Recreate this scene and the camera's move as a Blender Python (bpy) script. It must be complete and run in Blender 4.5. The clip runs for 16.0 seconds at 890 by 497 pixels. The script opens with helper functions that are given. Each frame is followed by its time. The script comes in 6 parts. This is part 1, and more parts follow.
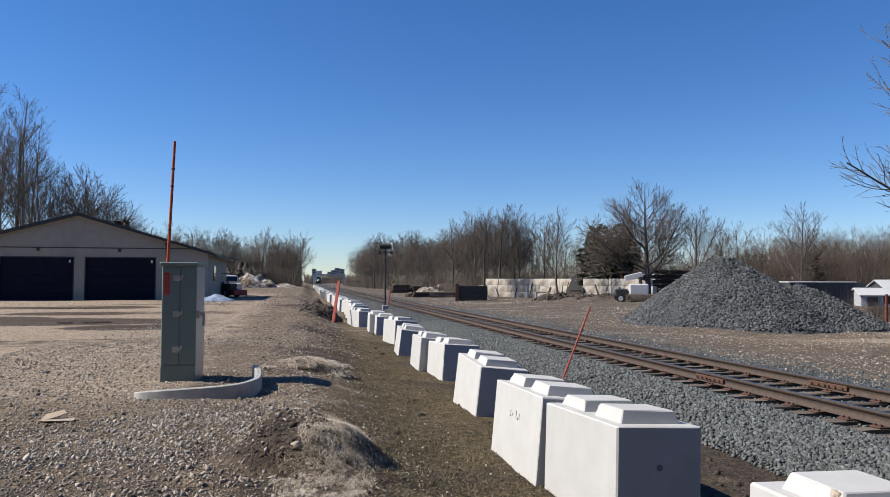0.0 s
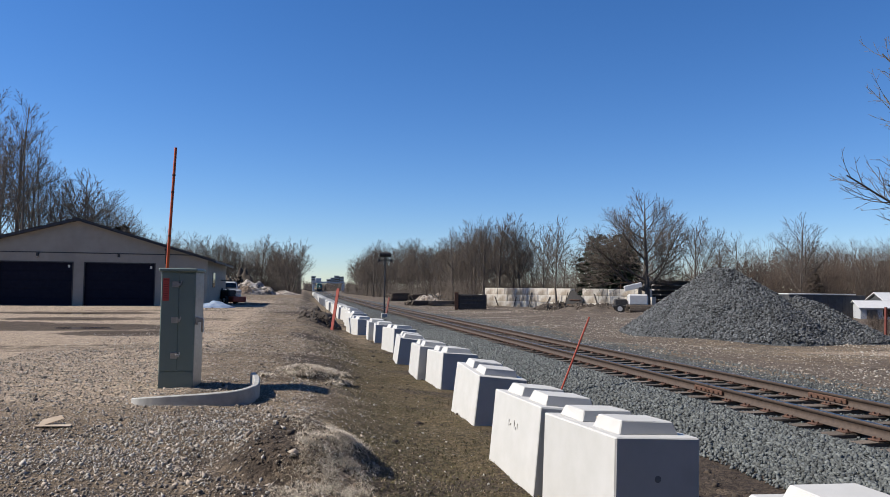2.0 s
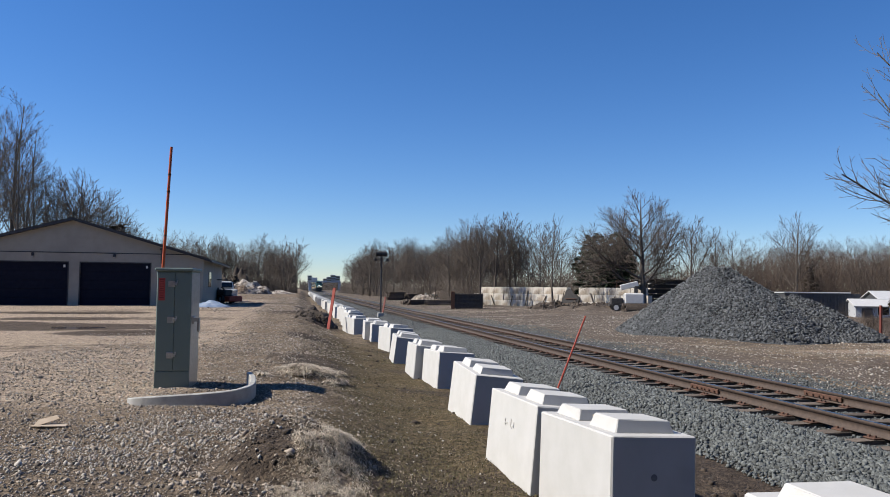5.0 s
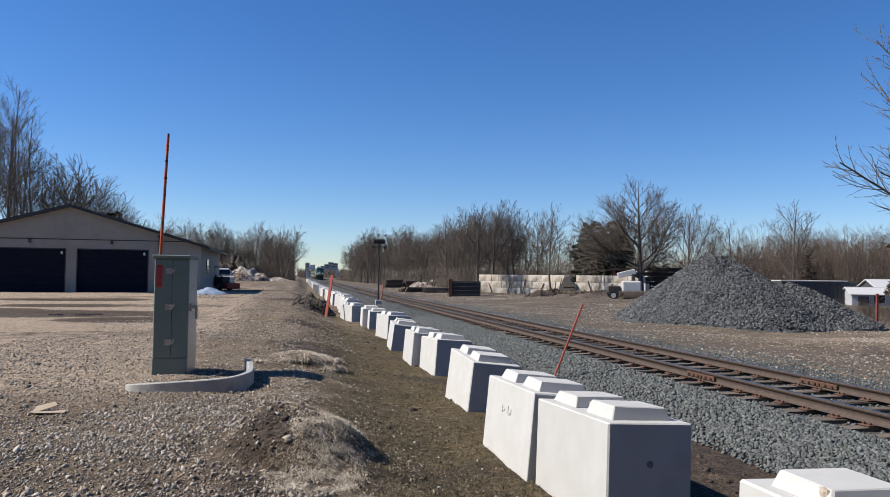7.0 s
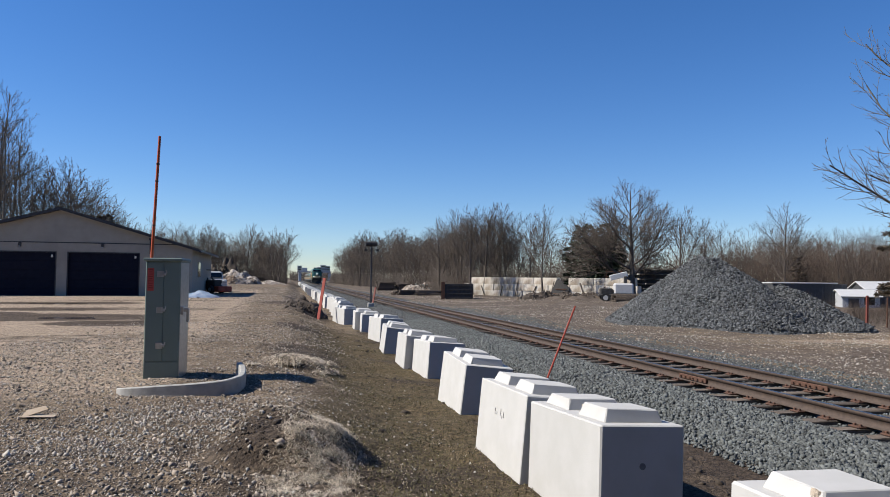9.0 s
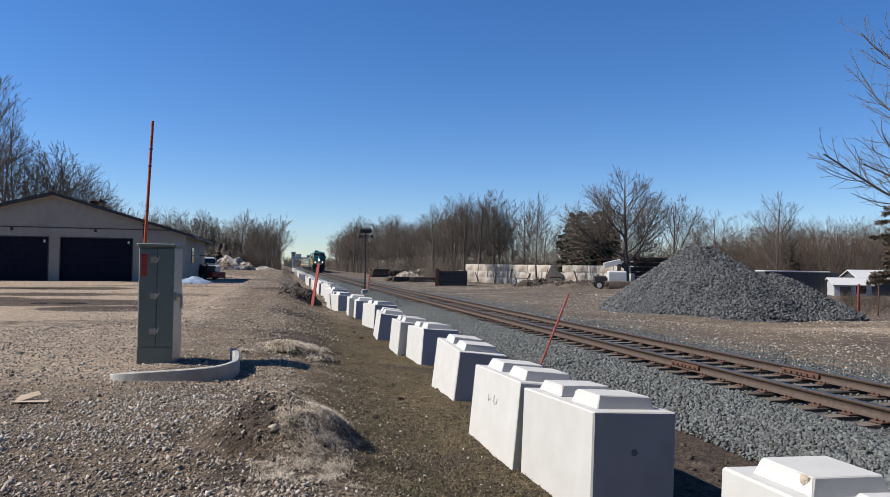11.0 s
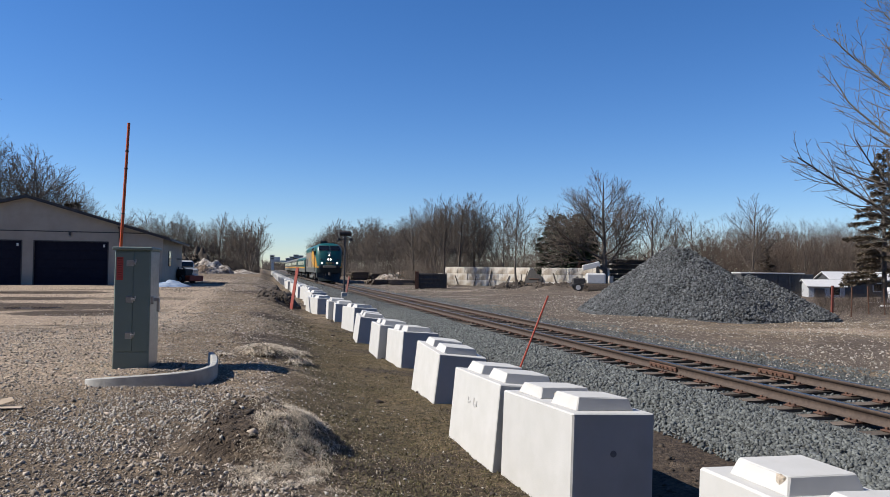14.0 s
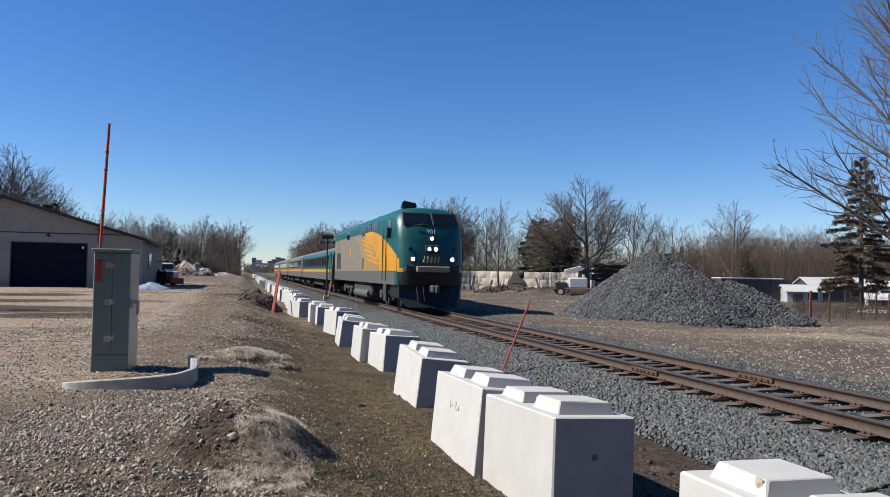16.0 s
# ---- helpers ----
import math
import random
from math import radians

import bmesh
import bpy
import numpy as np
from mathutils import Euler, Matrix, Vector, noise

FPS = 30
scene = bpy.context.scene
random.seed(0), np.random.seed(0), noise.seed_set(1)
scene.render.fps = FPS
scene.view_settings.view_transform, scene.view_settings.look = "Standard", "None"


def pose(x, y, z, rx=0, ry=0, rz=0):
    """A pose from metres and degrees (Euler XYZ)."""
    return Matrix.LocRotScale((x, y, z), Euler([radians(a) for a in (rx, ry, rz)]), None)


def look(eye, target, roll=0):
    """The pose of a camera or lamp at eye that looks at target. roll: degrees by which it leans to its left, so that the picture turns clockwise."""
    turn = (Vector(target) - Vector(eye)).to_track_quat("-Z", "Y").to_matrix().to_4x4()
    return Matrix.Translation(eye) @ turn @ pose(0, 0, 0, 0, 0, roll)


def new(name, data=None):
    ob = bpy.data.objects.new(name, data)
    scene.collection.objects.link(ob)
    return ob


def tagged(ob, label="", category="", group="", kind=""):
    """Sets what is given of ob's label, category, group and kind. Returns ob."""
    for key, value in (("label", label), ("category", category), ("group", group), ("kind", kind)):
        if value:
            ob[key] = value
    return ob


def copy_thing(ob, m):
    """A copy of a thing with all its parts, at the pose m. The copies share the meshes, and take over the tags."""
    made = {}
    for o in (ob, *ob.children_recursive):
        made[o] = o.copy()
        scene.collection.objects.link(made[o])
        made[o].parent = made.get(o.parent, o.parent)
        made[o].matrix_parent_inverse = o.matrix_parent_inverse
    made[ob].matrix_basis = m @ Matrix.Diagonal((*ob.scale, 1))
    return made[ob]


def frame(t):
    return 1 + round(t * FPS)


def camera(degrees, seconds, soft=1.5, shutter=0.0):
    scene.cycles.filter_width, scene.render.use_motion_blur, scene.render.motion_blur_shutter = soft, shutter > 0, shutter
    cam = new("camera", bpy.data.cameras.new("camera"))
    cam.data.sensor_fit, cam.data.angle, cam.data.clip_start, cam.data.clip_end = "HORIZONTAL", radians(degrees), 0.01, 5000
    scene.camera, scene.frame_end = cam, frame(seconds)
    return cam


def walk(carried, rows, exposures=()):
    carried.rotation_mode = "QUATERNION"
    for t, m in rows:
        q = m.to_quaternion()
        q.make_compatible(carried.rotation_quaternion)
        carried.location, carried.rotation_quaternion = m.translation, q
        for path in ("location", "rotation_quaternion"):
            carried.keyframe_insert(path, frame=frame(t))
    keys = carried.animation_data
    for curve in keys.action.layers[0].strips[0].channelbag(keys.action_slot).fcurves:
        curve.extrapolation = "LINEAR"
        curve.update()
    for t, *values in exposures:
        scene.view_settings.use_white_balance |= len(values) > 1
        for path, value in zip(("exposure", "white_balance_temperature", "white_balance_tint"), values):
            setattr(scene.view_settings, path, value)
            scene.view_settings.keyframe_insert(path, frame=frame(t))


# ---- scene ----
cam = camera(63.0, 16.0, soft=0.7)
# a hand-held camera, standing, turned slowly to the right
PATH = [
    (0.0, pose(0, 0, 2.05, 92.603, -0.150, -11.304)),
    (0.5, pose(0, 0, 2.05, 92.768, -0.203, -11.310)),
    (1.0, pose(0, 0, 2.05, 93.040, -0.342, -11.303)),
    (1.5, pose(0, 0, 2.05, 93.216, -0.538, -11.296)),
    (2.0, pose(0, 0, 2.05, 93.281, -0.692, -11.359)),
    (2.5, pose(0, 0, 2.05, 93.357, -0.766, -11.496)),
    (3.0, pose(0, 0, 2.05, 93.512, -0.810, -11.621)),
    (3.5, pose(0, 0, 2.05, 93.637, -0.779, -11.687)),
    (4.0, pose(0, 0, 2.05, 93.606, -0.657, -11.706)),
    (6.5, pose(0, 0, 2.05, 92.349, -0.635, -11.643)),
    (7.0, pose(0, 0, 2.05, 92.237, -0.701, -11.828)),
    (7.5, pose(0, 0, 2.05, 92.282, -0.659, -11.879)),
    (8.0, pose(0, 0, 2.05, 92.357, -0.570, -11.896)),
    (8.5, pose(0, 0, 2.05, 92.445, -0.564, -12.080)),
    (9.0, pose(0, 0, 2.05, 92.460, -0.609, -12.418)),
    (11.5, pose(0, 0, 2.05, 91.315, -0.865, -13.110)),
    (12.0, pose(0, 0, 2.05, 91.391, -0.823, -13.485)),
    (12.5, pose(0, 0, 2.05, 91.447, -0.763, -13.795)),
    (13.0, pose(0, 0, 2.05, 91.496, -0.763, -14.051)),
    (13.5, pose(0, 0, 2.05, 91.596, -0.721, -14.261)),
    (14.0, pose(0, 0, 2.05, 91.668, -0.705, -14.484)),
    (14.5, pose(0, 0, 2.05, 91.734, -0.744, -14.723)),
    (15.0, pose(0, 0, 2.05, 91.781, -0.831, -15.026)),
    (15.5, pose(0, 0, 2.05, 91.863, -0.911, -15.403)),
    (16.0, pose(0, 0, 2.05, 91.978, -0.981, -15.842)),
]
walk(cam, PATH)

# ---- world, sun ----
SUN_EL, SUN_AZ = 43.0, -80.0      # degrees; azimuth clockwise from the track's far direction
world = bpy.data.worlds.new("sky")
scene.world = world
world.use_nodes = True
wn = world.node_tree
sky = wn.nodes.new("ShaderNodeTexSky")
sky.sky_type = "NISHITA"
sky.sun_disc = False
sky.sun_elevation, sky.sun_rotation = radians(SUN_EL), radians(SUN_AZ)
sky.altitude, sky.air_density, sky.dust_density, sky.ozone_density = 600, 1.0, 0.0, 2.8
deep = wn.nodes.new("ShaderNodeHueSaturation")
deep.inputs["Saturation"].default_value = 1.25
wn.links.new(sky.outputs[0], deep.inputs["Color"])
tint = wn.nodes.new("ShaderNodeMix")
tint.data_type, tint.blend_type = "RGBA", "MULTIPLY"
tint.inputs[0].default_value = 1.0
tint.inputs[7].default_value = (0.90, 0.99, 1.23, 1)
wn.links.new(deep.outputs[0], tint.inputs[6])
wn.links.new(tint.outputs[2], wn.nodes["Background"].inputs[0])
wn.nodes["Background"].inputs[1].default_value = 0.069
sun = new("sun", bpy.data.lights.new("sun", "SUN"))
sun.data.energy, sun.data.angle, sun.data.color = 5.0, radians(0.53), (1.0, 0.93, 0.83)
_el, _az = radians(SUN_EL), radians(SUN_AZ)
_to = Vector((math.sin(_az) * math.cos(_el), math.cos(_az) * math.cos(_el), math.sin(_el)))
sun.matrix_basis = look(_to * 50, (0, 0, 0))
scene.view_settings.exposure = 0.6


# ---- materials ----
BASE_SCALE = 0.82   # darkens every base colour evenly, to offset the raised exposure


def mat(name, c1, c2, scale=8.0, rough=0.8, metal=0.0, bump=0.2, fine=60.0, c3=None, patch=0.6, rnd=0.0, spec=0.5, island=0.0, detail=6.0, attr=(), emit=0.0, bdist=0.02, coat=0.0, cells=0.0, spread_cells=0.5):
    """A surface: grain between two colours, a second scale of stains, fine relief; attr: further colours by a named share."""
    m = bpy.data.materials.new(name)
    m.use_nodes = True
    t = m.node_tree
    b = t.nodes["Principled BSDF"]
    L = t.links.new
    c1, c2, c3 = [tuple(BASE_SCALE * v for v in c) if c else None for c in (c1, c2, c3)]
    attr = [(n, tuple(BASE_SCALE * v for v in ca), tuple(BASE_SCALE * v for v in cb), s) for n, ca, cb, s in attr]
    co = t.nodes.new("ShaderNodeTexCoord")
    def noise_at(s, d=6.0, r=0.6):
        n = t.nodes.new("ShaderNodeTexNoise")
        n.inputs["Scale"].default_value, n.inputs["Detail"].default_value, n.inputs["Roughness"].default_value = s, d, r
        L(co.outputs["Object"], n.inputs["Vector"])
        return n.outputs["Fac"]
    def ramp(f, a, z):
        r = t.nodes.new("ShaderNodeMapRange")
        r.inputs["From Min"].default_value, r.inputs["From Max"].default_value = a, z
        L(f, r.inputs["Value"])
        return r.outputs["Result"]
    def blend(f, a, z, kind="MIX"):
        x = t.nodes.new("ShaderNodeMix")
        x.data_type, x.blend_type = "RGBA", kind
        L(f, x.inputs[0])
        for v, s in ((a, x.inputs[6]), (z, x.inputs[7])):
            if isinstance(v, tuple):
                s.default_value = (*v, 1)
            else:
                L(v, s)
        return x.outputs[2]
    col = blend(ramp(noise_at(scale, detail), 0.32, 0.68), c1, c2)
    if c3:
        col = blend(ramp(noise_at(scale * 0.13 + 0.05, 4), patch, patch + 0.14), col, c3)
    for nm, ca, cb, s in attr:
        a = t.nodes.new("ShaderNodeAttribute")
        a.attribute_name = nm
        sub = blend(ramp(noise_at(s, 8, 0.7), 0.35, 0.65), ca, cb)
        add = t.nodes.new("ShaderNodeMath")
        add.operation = "ADD"
        L(a.outputs["Fac"], add.inputs[0])
        L(ramp(noise_at(1.7, 8, 0.7), 0.2, 0.8), add.inputs[1])
        col = blend(ramp(add.outputs[0], 0.72, 1.15), col, sub)
    lump = None
    if cells:
        vo = t.nodes.new("ShaderNodeTexVoronoi")
        vo.inputs["Scale"].default_value = cells
        vo.inputs["Randomness"].default_value = 1.0
        warp = t.nodes.new("ShaderNodeVectorMath")
        warp.operation = "ADD"
        nz = t.nodes.new("ShaderNodeTexNoise")
        nz.inputs["Scale"].default_value = cells * 0.7
        L(co.outputs["Object"], nz.inputs["Vector"])
        sc = t.nodes.new("ShaderNodeVectorMath")
        sc.operation = "SCALE"
        sc.inputs["Scale"].default_value = 0.9 / cells
        L(nz.outputs["Color"], sc.inputs[0])
        L(co.outputs["Object"], warp.inputs[0])
        L(sc.outputs[0], warp.inputs[1])
        L(warp.outputs[0], vo.inputs["Vector"])
        lump = vo.outputs["Distance"]
        sp = t.nodes.new("ShaderNodeSeparateColor")
        L(vo.outputs["Color"], sp.inputs[0])
        r = t.nodes.new("ShaderNodeMapRange")
        r.inputs["To Min"].default_value, r.inputs["To Max"].default_value = 1 - spread_cells, 1 + spread_cells
        L(sp.outputs[0], r.inputs["Value"])
        h = t.nodes.new("ShaderNodeHueSaturation")
        L(r.outputs["Result"], h.inputs["Value"])
        L(col, h.inputs["Color"])
        col = h.outputs["Color"]
    if rnd or island:
        if rnd:
            o = t.nodes.new("ShaderNodeObjectInfo").outputs["Random"]
        else:
            o = t.nodes.new("ShaderNodeNewGeometry").outputs["Random Per Island"]
        k = rnd or island
        r = t.nodes.new("ShaderNodeMapRange")
        r.inputs["To Min"].default_value, r.inputs["To Max"].default_value = 1 - k, 1 + k
        L(o, r.inputs["Value"])
        h = t.nodes.new("ShaderNodeHueSaturation")
        L(r.outputs["Result"], h.inputs["Value"])
        L(col, h.inputs["Color"])
        col = h.outputs["Color"]
    L(col, b.inputs["Base Color"])
    b.inputs["Metallic"].default_value = metal
    b.inputs["Specular IOR Level"].default_value = spec
    b.inputs["Coat Weight"].default_value = coat
    rr = t.nodes.new("ShaderNodeMapRange")
    rr.inputs["To Min"].default_value, rr.inputs["To Max"].default_value = max(0.02, rough - 0.12), min(1, rough + 0.12)
    L(noise_at(scale * 2.3, 4), rr.inputs["Value"])
    L(rr.outputs["Result"], b.inputs["Roughness"])
    if bump:
        bp = t.nodes.new("ShaderNodeBump")
        bp.inputs["Strength"].default_value, bp.inputs["Distance"].default_value = bump, bdist
        L(noise_at(fine, 5, 0.65), bp.inputs["Height"])
        L(bp.outputs["Normal"], b.inputs["Normal"])
        if lump is not None:
            b2 = t.nodes.new("ShaderNodeBump")
            b2.invert = True
            b2.inputs["Strength"].default_value, b2.inputs["Distance"].default_value = 0.8, 0.5 / cells
            L(lump, b2.inputs["Height"])
            L(bp.outputs["Normal"], b2.inputs["Normal"])
            L(b2.outputs["Normal"], b.inputs["Normal"])
    if emit:
        b.inputs["Emission Color"].default_value = (*c1, 1)
        b.inputs["Emission Strength"].default_value = emit
    return m


def glass_mat(name, c, rough=0.05):
    m = bpy.data.materials.new(name)
    m.use_nodes = True
    b = m.node_tree.nodes["Principled BSDF"]
    b.inputs["Base Color"].default_value = (*c, 1)
    b.inputs["Roughness"].default_value = rough
    b.inputs["Specular IOR Level"].default_value = 0.6
    return m


M_GROUND = mat("gravelly_earth", (0.15, 0.112, 0.074), (0.235, 0.182, 0.128), 5.0, 0.95, bump=0.8, fine=28, c3=(0.10, 0.073, 0.048), patch=0.52, spec=0.2, bdist=0.04, cells=34.0, spread_cells=0.5,
               attr=(("grass", (0.052, 0.042, 0.019), (0.165, 0.122, 0.072), 7.0), ("soil", (0.042, 0.031, 0.023), (0.085, 0.064, 0.046), 7.0),
                     ("stone", (0.05, 0.054, 0.053), (0.11, 0.113, 0.108), 20.0), ("pale", (0.27, 0.208, 0.148), (0.40, 0.318, 0.235), 4.0), ("yard", (0.085, 0.066, 0.05), (0.17, 0.137, 0.107), 6.0), ("wet", (0.06, 0.043, 0.03), (0.10, 0.075, 0.053), 3.0)))
M_CONCRETE = mat("pale_concrete", (0.51, 0.505, 0.48), (0.57, 0.565, 0.545), 3.0, 0.75, bump=0.12, fine=90, c3=(0.46, 0.44, 0.40), patch=0.62, rnd=0.05, spec=0.3)
M_SCUFF = mat("grey_scuff", (0.485, 0.48, 0.462), (0.525, 0.52, 0.50), 20, 0.8, bump=0)
M_CHIP = mat("broken_aggregate", (0.42, 0.33, 0.24), (0.66, 0.58, 0.48), 30, 0.95, bump=0.9, fine=60)
# dark tone that stands for the shade inside a hole
M_HOLE_SHADE = mat("hole_shade", (0.16, 0.16, 0.17), (0.22, 0.22, 0.22), 20, 0.9)
M_CURB = mat("grey_cast_concrete", (0.33, 0.328, 0.31), (0.45, 0.445, 0.42), 6.0, 0.85, bump=0.3, fine=70, c3=(0.28, 0.27, 0.25), spec=0.3)
M_CABINET = mat("green_grey_paint", (0.165, 0.225, 0.20), (0.185, 0.245, 0.22), 2.5, 0.42, bump=0.03, fine=120, c3=(0.15, 0.20, 0.18), spec=0.5)
M_STEEL = mat("galvanised_steel", (0.42, 0.43, 0.43), (0.55, 0.55, 0.55), 14, 0.4, metal=0.9, bump=0.05)
M_ORANGE = mat("orange_rod", (0.52, 0.085, 0.014), (0.46, 0.068, 0.01), 6, 0.5, bump=0.03, c3=(0.5, 0.1, 0.03))
M_RED = mat("weathered_red_paint", (0.33, 0.045, 0.022), (0.42, 0.06, 0.028), 9, 0.6, bump=0.1, c3=(0.35, 0.06, 0.04))
M_MAROON = mat("dull_maroon_paint", (0.14, 0.03, 0.02), (0.19, 0.042, 0.028), 9, 0.7, bump=0.1)
M_STICKER = mat("red_label", (0.48, 0.06, 0.045), (0.55, 0.08, 0.06), 15, 0.6)
M_RAIL = mat("rusty_rail_steel", (0.05, 0.034, 0.025), (0.09, 0.062, 0.046), 16, 0.75, metal=0.15, bump=0.15, c3=(0.05, 0.032, 0.024))
M_RAILTOP = mat("polished_railhead", (0.30, 0.28, 0.27), (0.40, 0.385, 0.37), 20, 0.28, metal=1.0, bump=0.02)
M_TIE = mat("creosoted_timber", (0.075, 0.058, 0.044), (0.155, 0.123, 0.095), 9, 0.9, bump=0.6, fine=30, c3=(0.055, 0.042, 0.034), rnd=0.35)
M_BALLAST = mat("crushed_grey_stone", (0.075, 0.084, 0.083), (0.15, 0.162, 0.158), 12, 0.85, bump=0.3, fine=60, island=0.5)
M_PILEBASE = mat("packed_crushed_stone", (0.04, 0.044, 0.047), (0.085, 0.091, 0.096), 9, 0.9, bump=0.6, fine=30, cells=11.0, spread_cells=0.5)
M_PILE = mat("dark_crushed_stone", (0.048, 0.053, 0.057), (0.12, 0.128, 0.134), 12, 0.8, bump=0.3, fine=60, island=0.8)
M_GRAVEL = mat("tan_gravel", (0.19, 0.157, 0.122), (0.36, 0.308, 0.255), 20, 0.9, bump=0.2, island=0.65)
M_LIME = mat("pale_limestone", (0.34, 0.315, 0.27), (0.46, 0.43, 0.385), 20, 0.9, bump=0.2, island=0.3)
M_GRASS = mat("spring_grass", (0.065, 0.058, 0.02), (0.115, 0.092, 0.037), 3, 0.8, bump=0, island=0.45)
M_STRAW = mat("dead_grass", (0.34, 0.28, 0.205), (0.60, 0.53, 0.43), 5, 0.85, bump=0, island=0.55)
M_STRAW_DULL = mat("dull_straw", (0.16, 0.122, 0.075), (0.30, 0.24, 0.16), 5, 0.9, bump=0, island=0.4)
M_SOIL = mat("clods_of_soil", (0.04, 0.03, 0.022), (0.08, 0.06, 0.043), 8, 0.95, bump=0.8, fine=25, c3=(0.12, 0.09, 0.06))
M_GROUND_SPOIL = mat("brown_spoil", (0.085, 0.063, 0.044), (0.16, 0.125, 0.092), 4, 0.95, bump=0.9, fine=12, c3=(0.09, 0.065, 0.045))
M_BARK = mat("grey_bark", (0.07, 0.058, 0.049), (0.135, 0.113, 0.097), 6, 0.9, bump=0.3, fine=25, rnd=0.18)
M_BARK_PALE = mat("pale_bark", (0.10, 0.085, 0.07), (0.18, 0.155, 0.13), 6, 0.9, bump=0.3, fine=25, rnd=0.15)
M_TWIG = mat("brown_twigs", (0.062, 0.049, 0.04), (0.105, 0.084, 0.068), 2, 0.9, bump=0, rnd=0.2)
M_TWIG_RED = mat("reddish_brush", (0.042, 0.029, 0.021), (0.075, 0.053, 0.039), 1, 0.9, bump=0, rnd=0.25)
M_NEEDLE = mat("dark_needles", (0.010, 0.024, 0.011), (0.024, 0.044, 0.019), 2, 0.8, bump=0, island=0.4)
M_NEEDLE_BROWN = mat("thin_spruce_needles", (0.085, 0.067, 0.043), (0.15, 0.115, 0.08), 2, 0.8, bump=0, island=0.4)
M_STUCCO = mat("beige_siding", (0.33, 0.305, 0.26), (0.37, 0.345, 0.295), 2.0, 0.85, bump=0.05, c3=(0.30, 0.275, 0.235))
M_DARKTRIM = mat("dark_metal_trim", (0.025, 0.026, 0.03), (0.04, 0.04, 0.045), 5, 0.5, bump=0.02)
M_ROOF = mat("dark_shingles", (0.04, 0.04, 0.043), (0.08, 0.078, 0.075), 25, 0.9, bump=0.4)
M_GDOOR = mat("navy_door_panel", (0.008, 0.010, 0.022), (0.012, 0.014, 0.028), 3, 0.85, bump=0.02, spec=0.15)
M_WATER = mat("muddy_puddle", (0.05, 0.036, 0.026), (0.07, 0.052, 0.038), 0.6, 0.16, bump=0.02, fine=3, spec=0.35)
M_SNOWY = mat("dirty_white_rubble", (0.19, 0.15, 0.115), (0.45, 0.415, 0.37), 0.9, 0.95, bump=0.9, fine=3, c3=(0.13, 0.09, 0.06), patch=0.47, detail=9, cells=2.2)
M_OLDSNOW = mat("old_snow", (0.62, 0.62, 0.63), (0.74, 0.74, 0.75), 3, 0.8, bump=0.4, fine=9, c3=(0.45, 0.42, 0.38))
M_WALLBLOCK = mat("stained_concrete_block", (0.56, 0.52, 0.45), (0.68, 0.64, 0.57), 2.2, 0.9, bump=0.3, fine=30, c3=(0.24, 0.175, 0.11), patch=0.52, rnd=0.15)
M_RUST = mat("rust", (0.075, 0.036, 0.022), (0.13, 0.064, 0.04), 7, 0.9, bump=0.4)
M_BLACKSTEEL = mat("blackened_steel", (0.028, 0.027, 0.027), (0.055, 0.05, 0.048), 7, 0.75, bump=0.3)
M_WHITE = mat("white_paint", (0.55, 0.55, 0.545), (0.62, 0.62, 0.61), 4, 0.45, bump=0.02)
M_TYRE = mat("rubber", (0.02, 0.02, 0.02), (0.03, 0.03, 0.03), 8, 0.85)
M_BLUETARP = mat("blue_white_tarp", (0.14, 0.22, 0.36), (0.32, 0.38, 0.46), 3, 0.7, bump=0.5, fine=6)
M_CARD = mat("cardboard", (0.36, 0.28, 0.20), (0.44, 0.36, 0.27), 6, 0.9, bump=0.1)
M_GREYMETAL = mat("grey_ribbed_steel", (0.05, 0.052, 0.056), (0.075, 0.077, 0.081), 3, 0.6, bump=0.1)
M_TEAL = mat("teal_paint", (0.003, 0.085, 0.08), (0.005, 0.10, 0.093), 1.5, 0.4, bump=0.01)
# paler copy of the teal: the sky's sheen is put into the colour
M_TEALSHEEN = mat("sky_lit_teal_roof", (0.02, 0.14, 0.145), (0.03, 0.16, 0.165), 1.5, 0.35, bump=0.01, coat=0.4)
M_YELLOW = mat("yellow_paint", (0.58, 0.27, 0.012), (0.64, 0.31, 0.018), 2, 0.4, bump=0.01, c3=(0.52, 0.23, 0.02))
M_GOLD = mat("dull_gold_paint", (0.30, 0.20, 0.075), (0.35, 0.235, 0.09), 1.2, 0.5, bump=0.02, c3=(0.25, 0.17, 0.07))
M_BUMPER = mat("tan_bumper_paint", (0.33, 0.26, 0.17), (0.38, 0.30, 0.20), 3, 0.6, bump=0.05)
M_SILVER = mat("warm_grey_paint", (0.20, 0.178, 0.138), (0.235, 0.21, 0.162), 1.2, 0.5, bump=0.02, c3=(0.20, 0.175, 0.14))
M_SILL = mat("dusty_grey_paint", (0.075, 0.082, 0.076), (0.115, 0.118, 0.108), 2, 0.6, bump=0.05, c3=(0.15, 0.14, 0.125))
M_PILOT = mat("dark_teal_pilot", (0.004, 0.011, 0.012), (0.008, 0.017, 0.018), 3, 0.5, bump=0.05, c3=(0.015, 0.016, 0.016))
M_UNDER = mat("grimy_running_gear", (0.035, 0.032, 0.03), (0.075, 0.068, 0.06), 6, 0.85, bump=0.3, c3=(0.12, 0.10, 0.08))
M_STAINLESS = mat("coach_silver", (0.125, 0.118, 0.10), (0.165, 0.155, 0.132), 2, 0.5, metal=0.1, bump=0.02)
M_GLASS = glass_mat("dark_window_glass", (0.008, 0.01, 0.012))
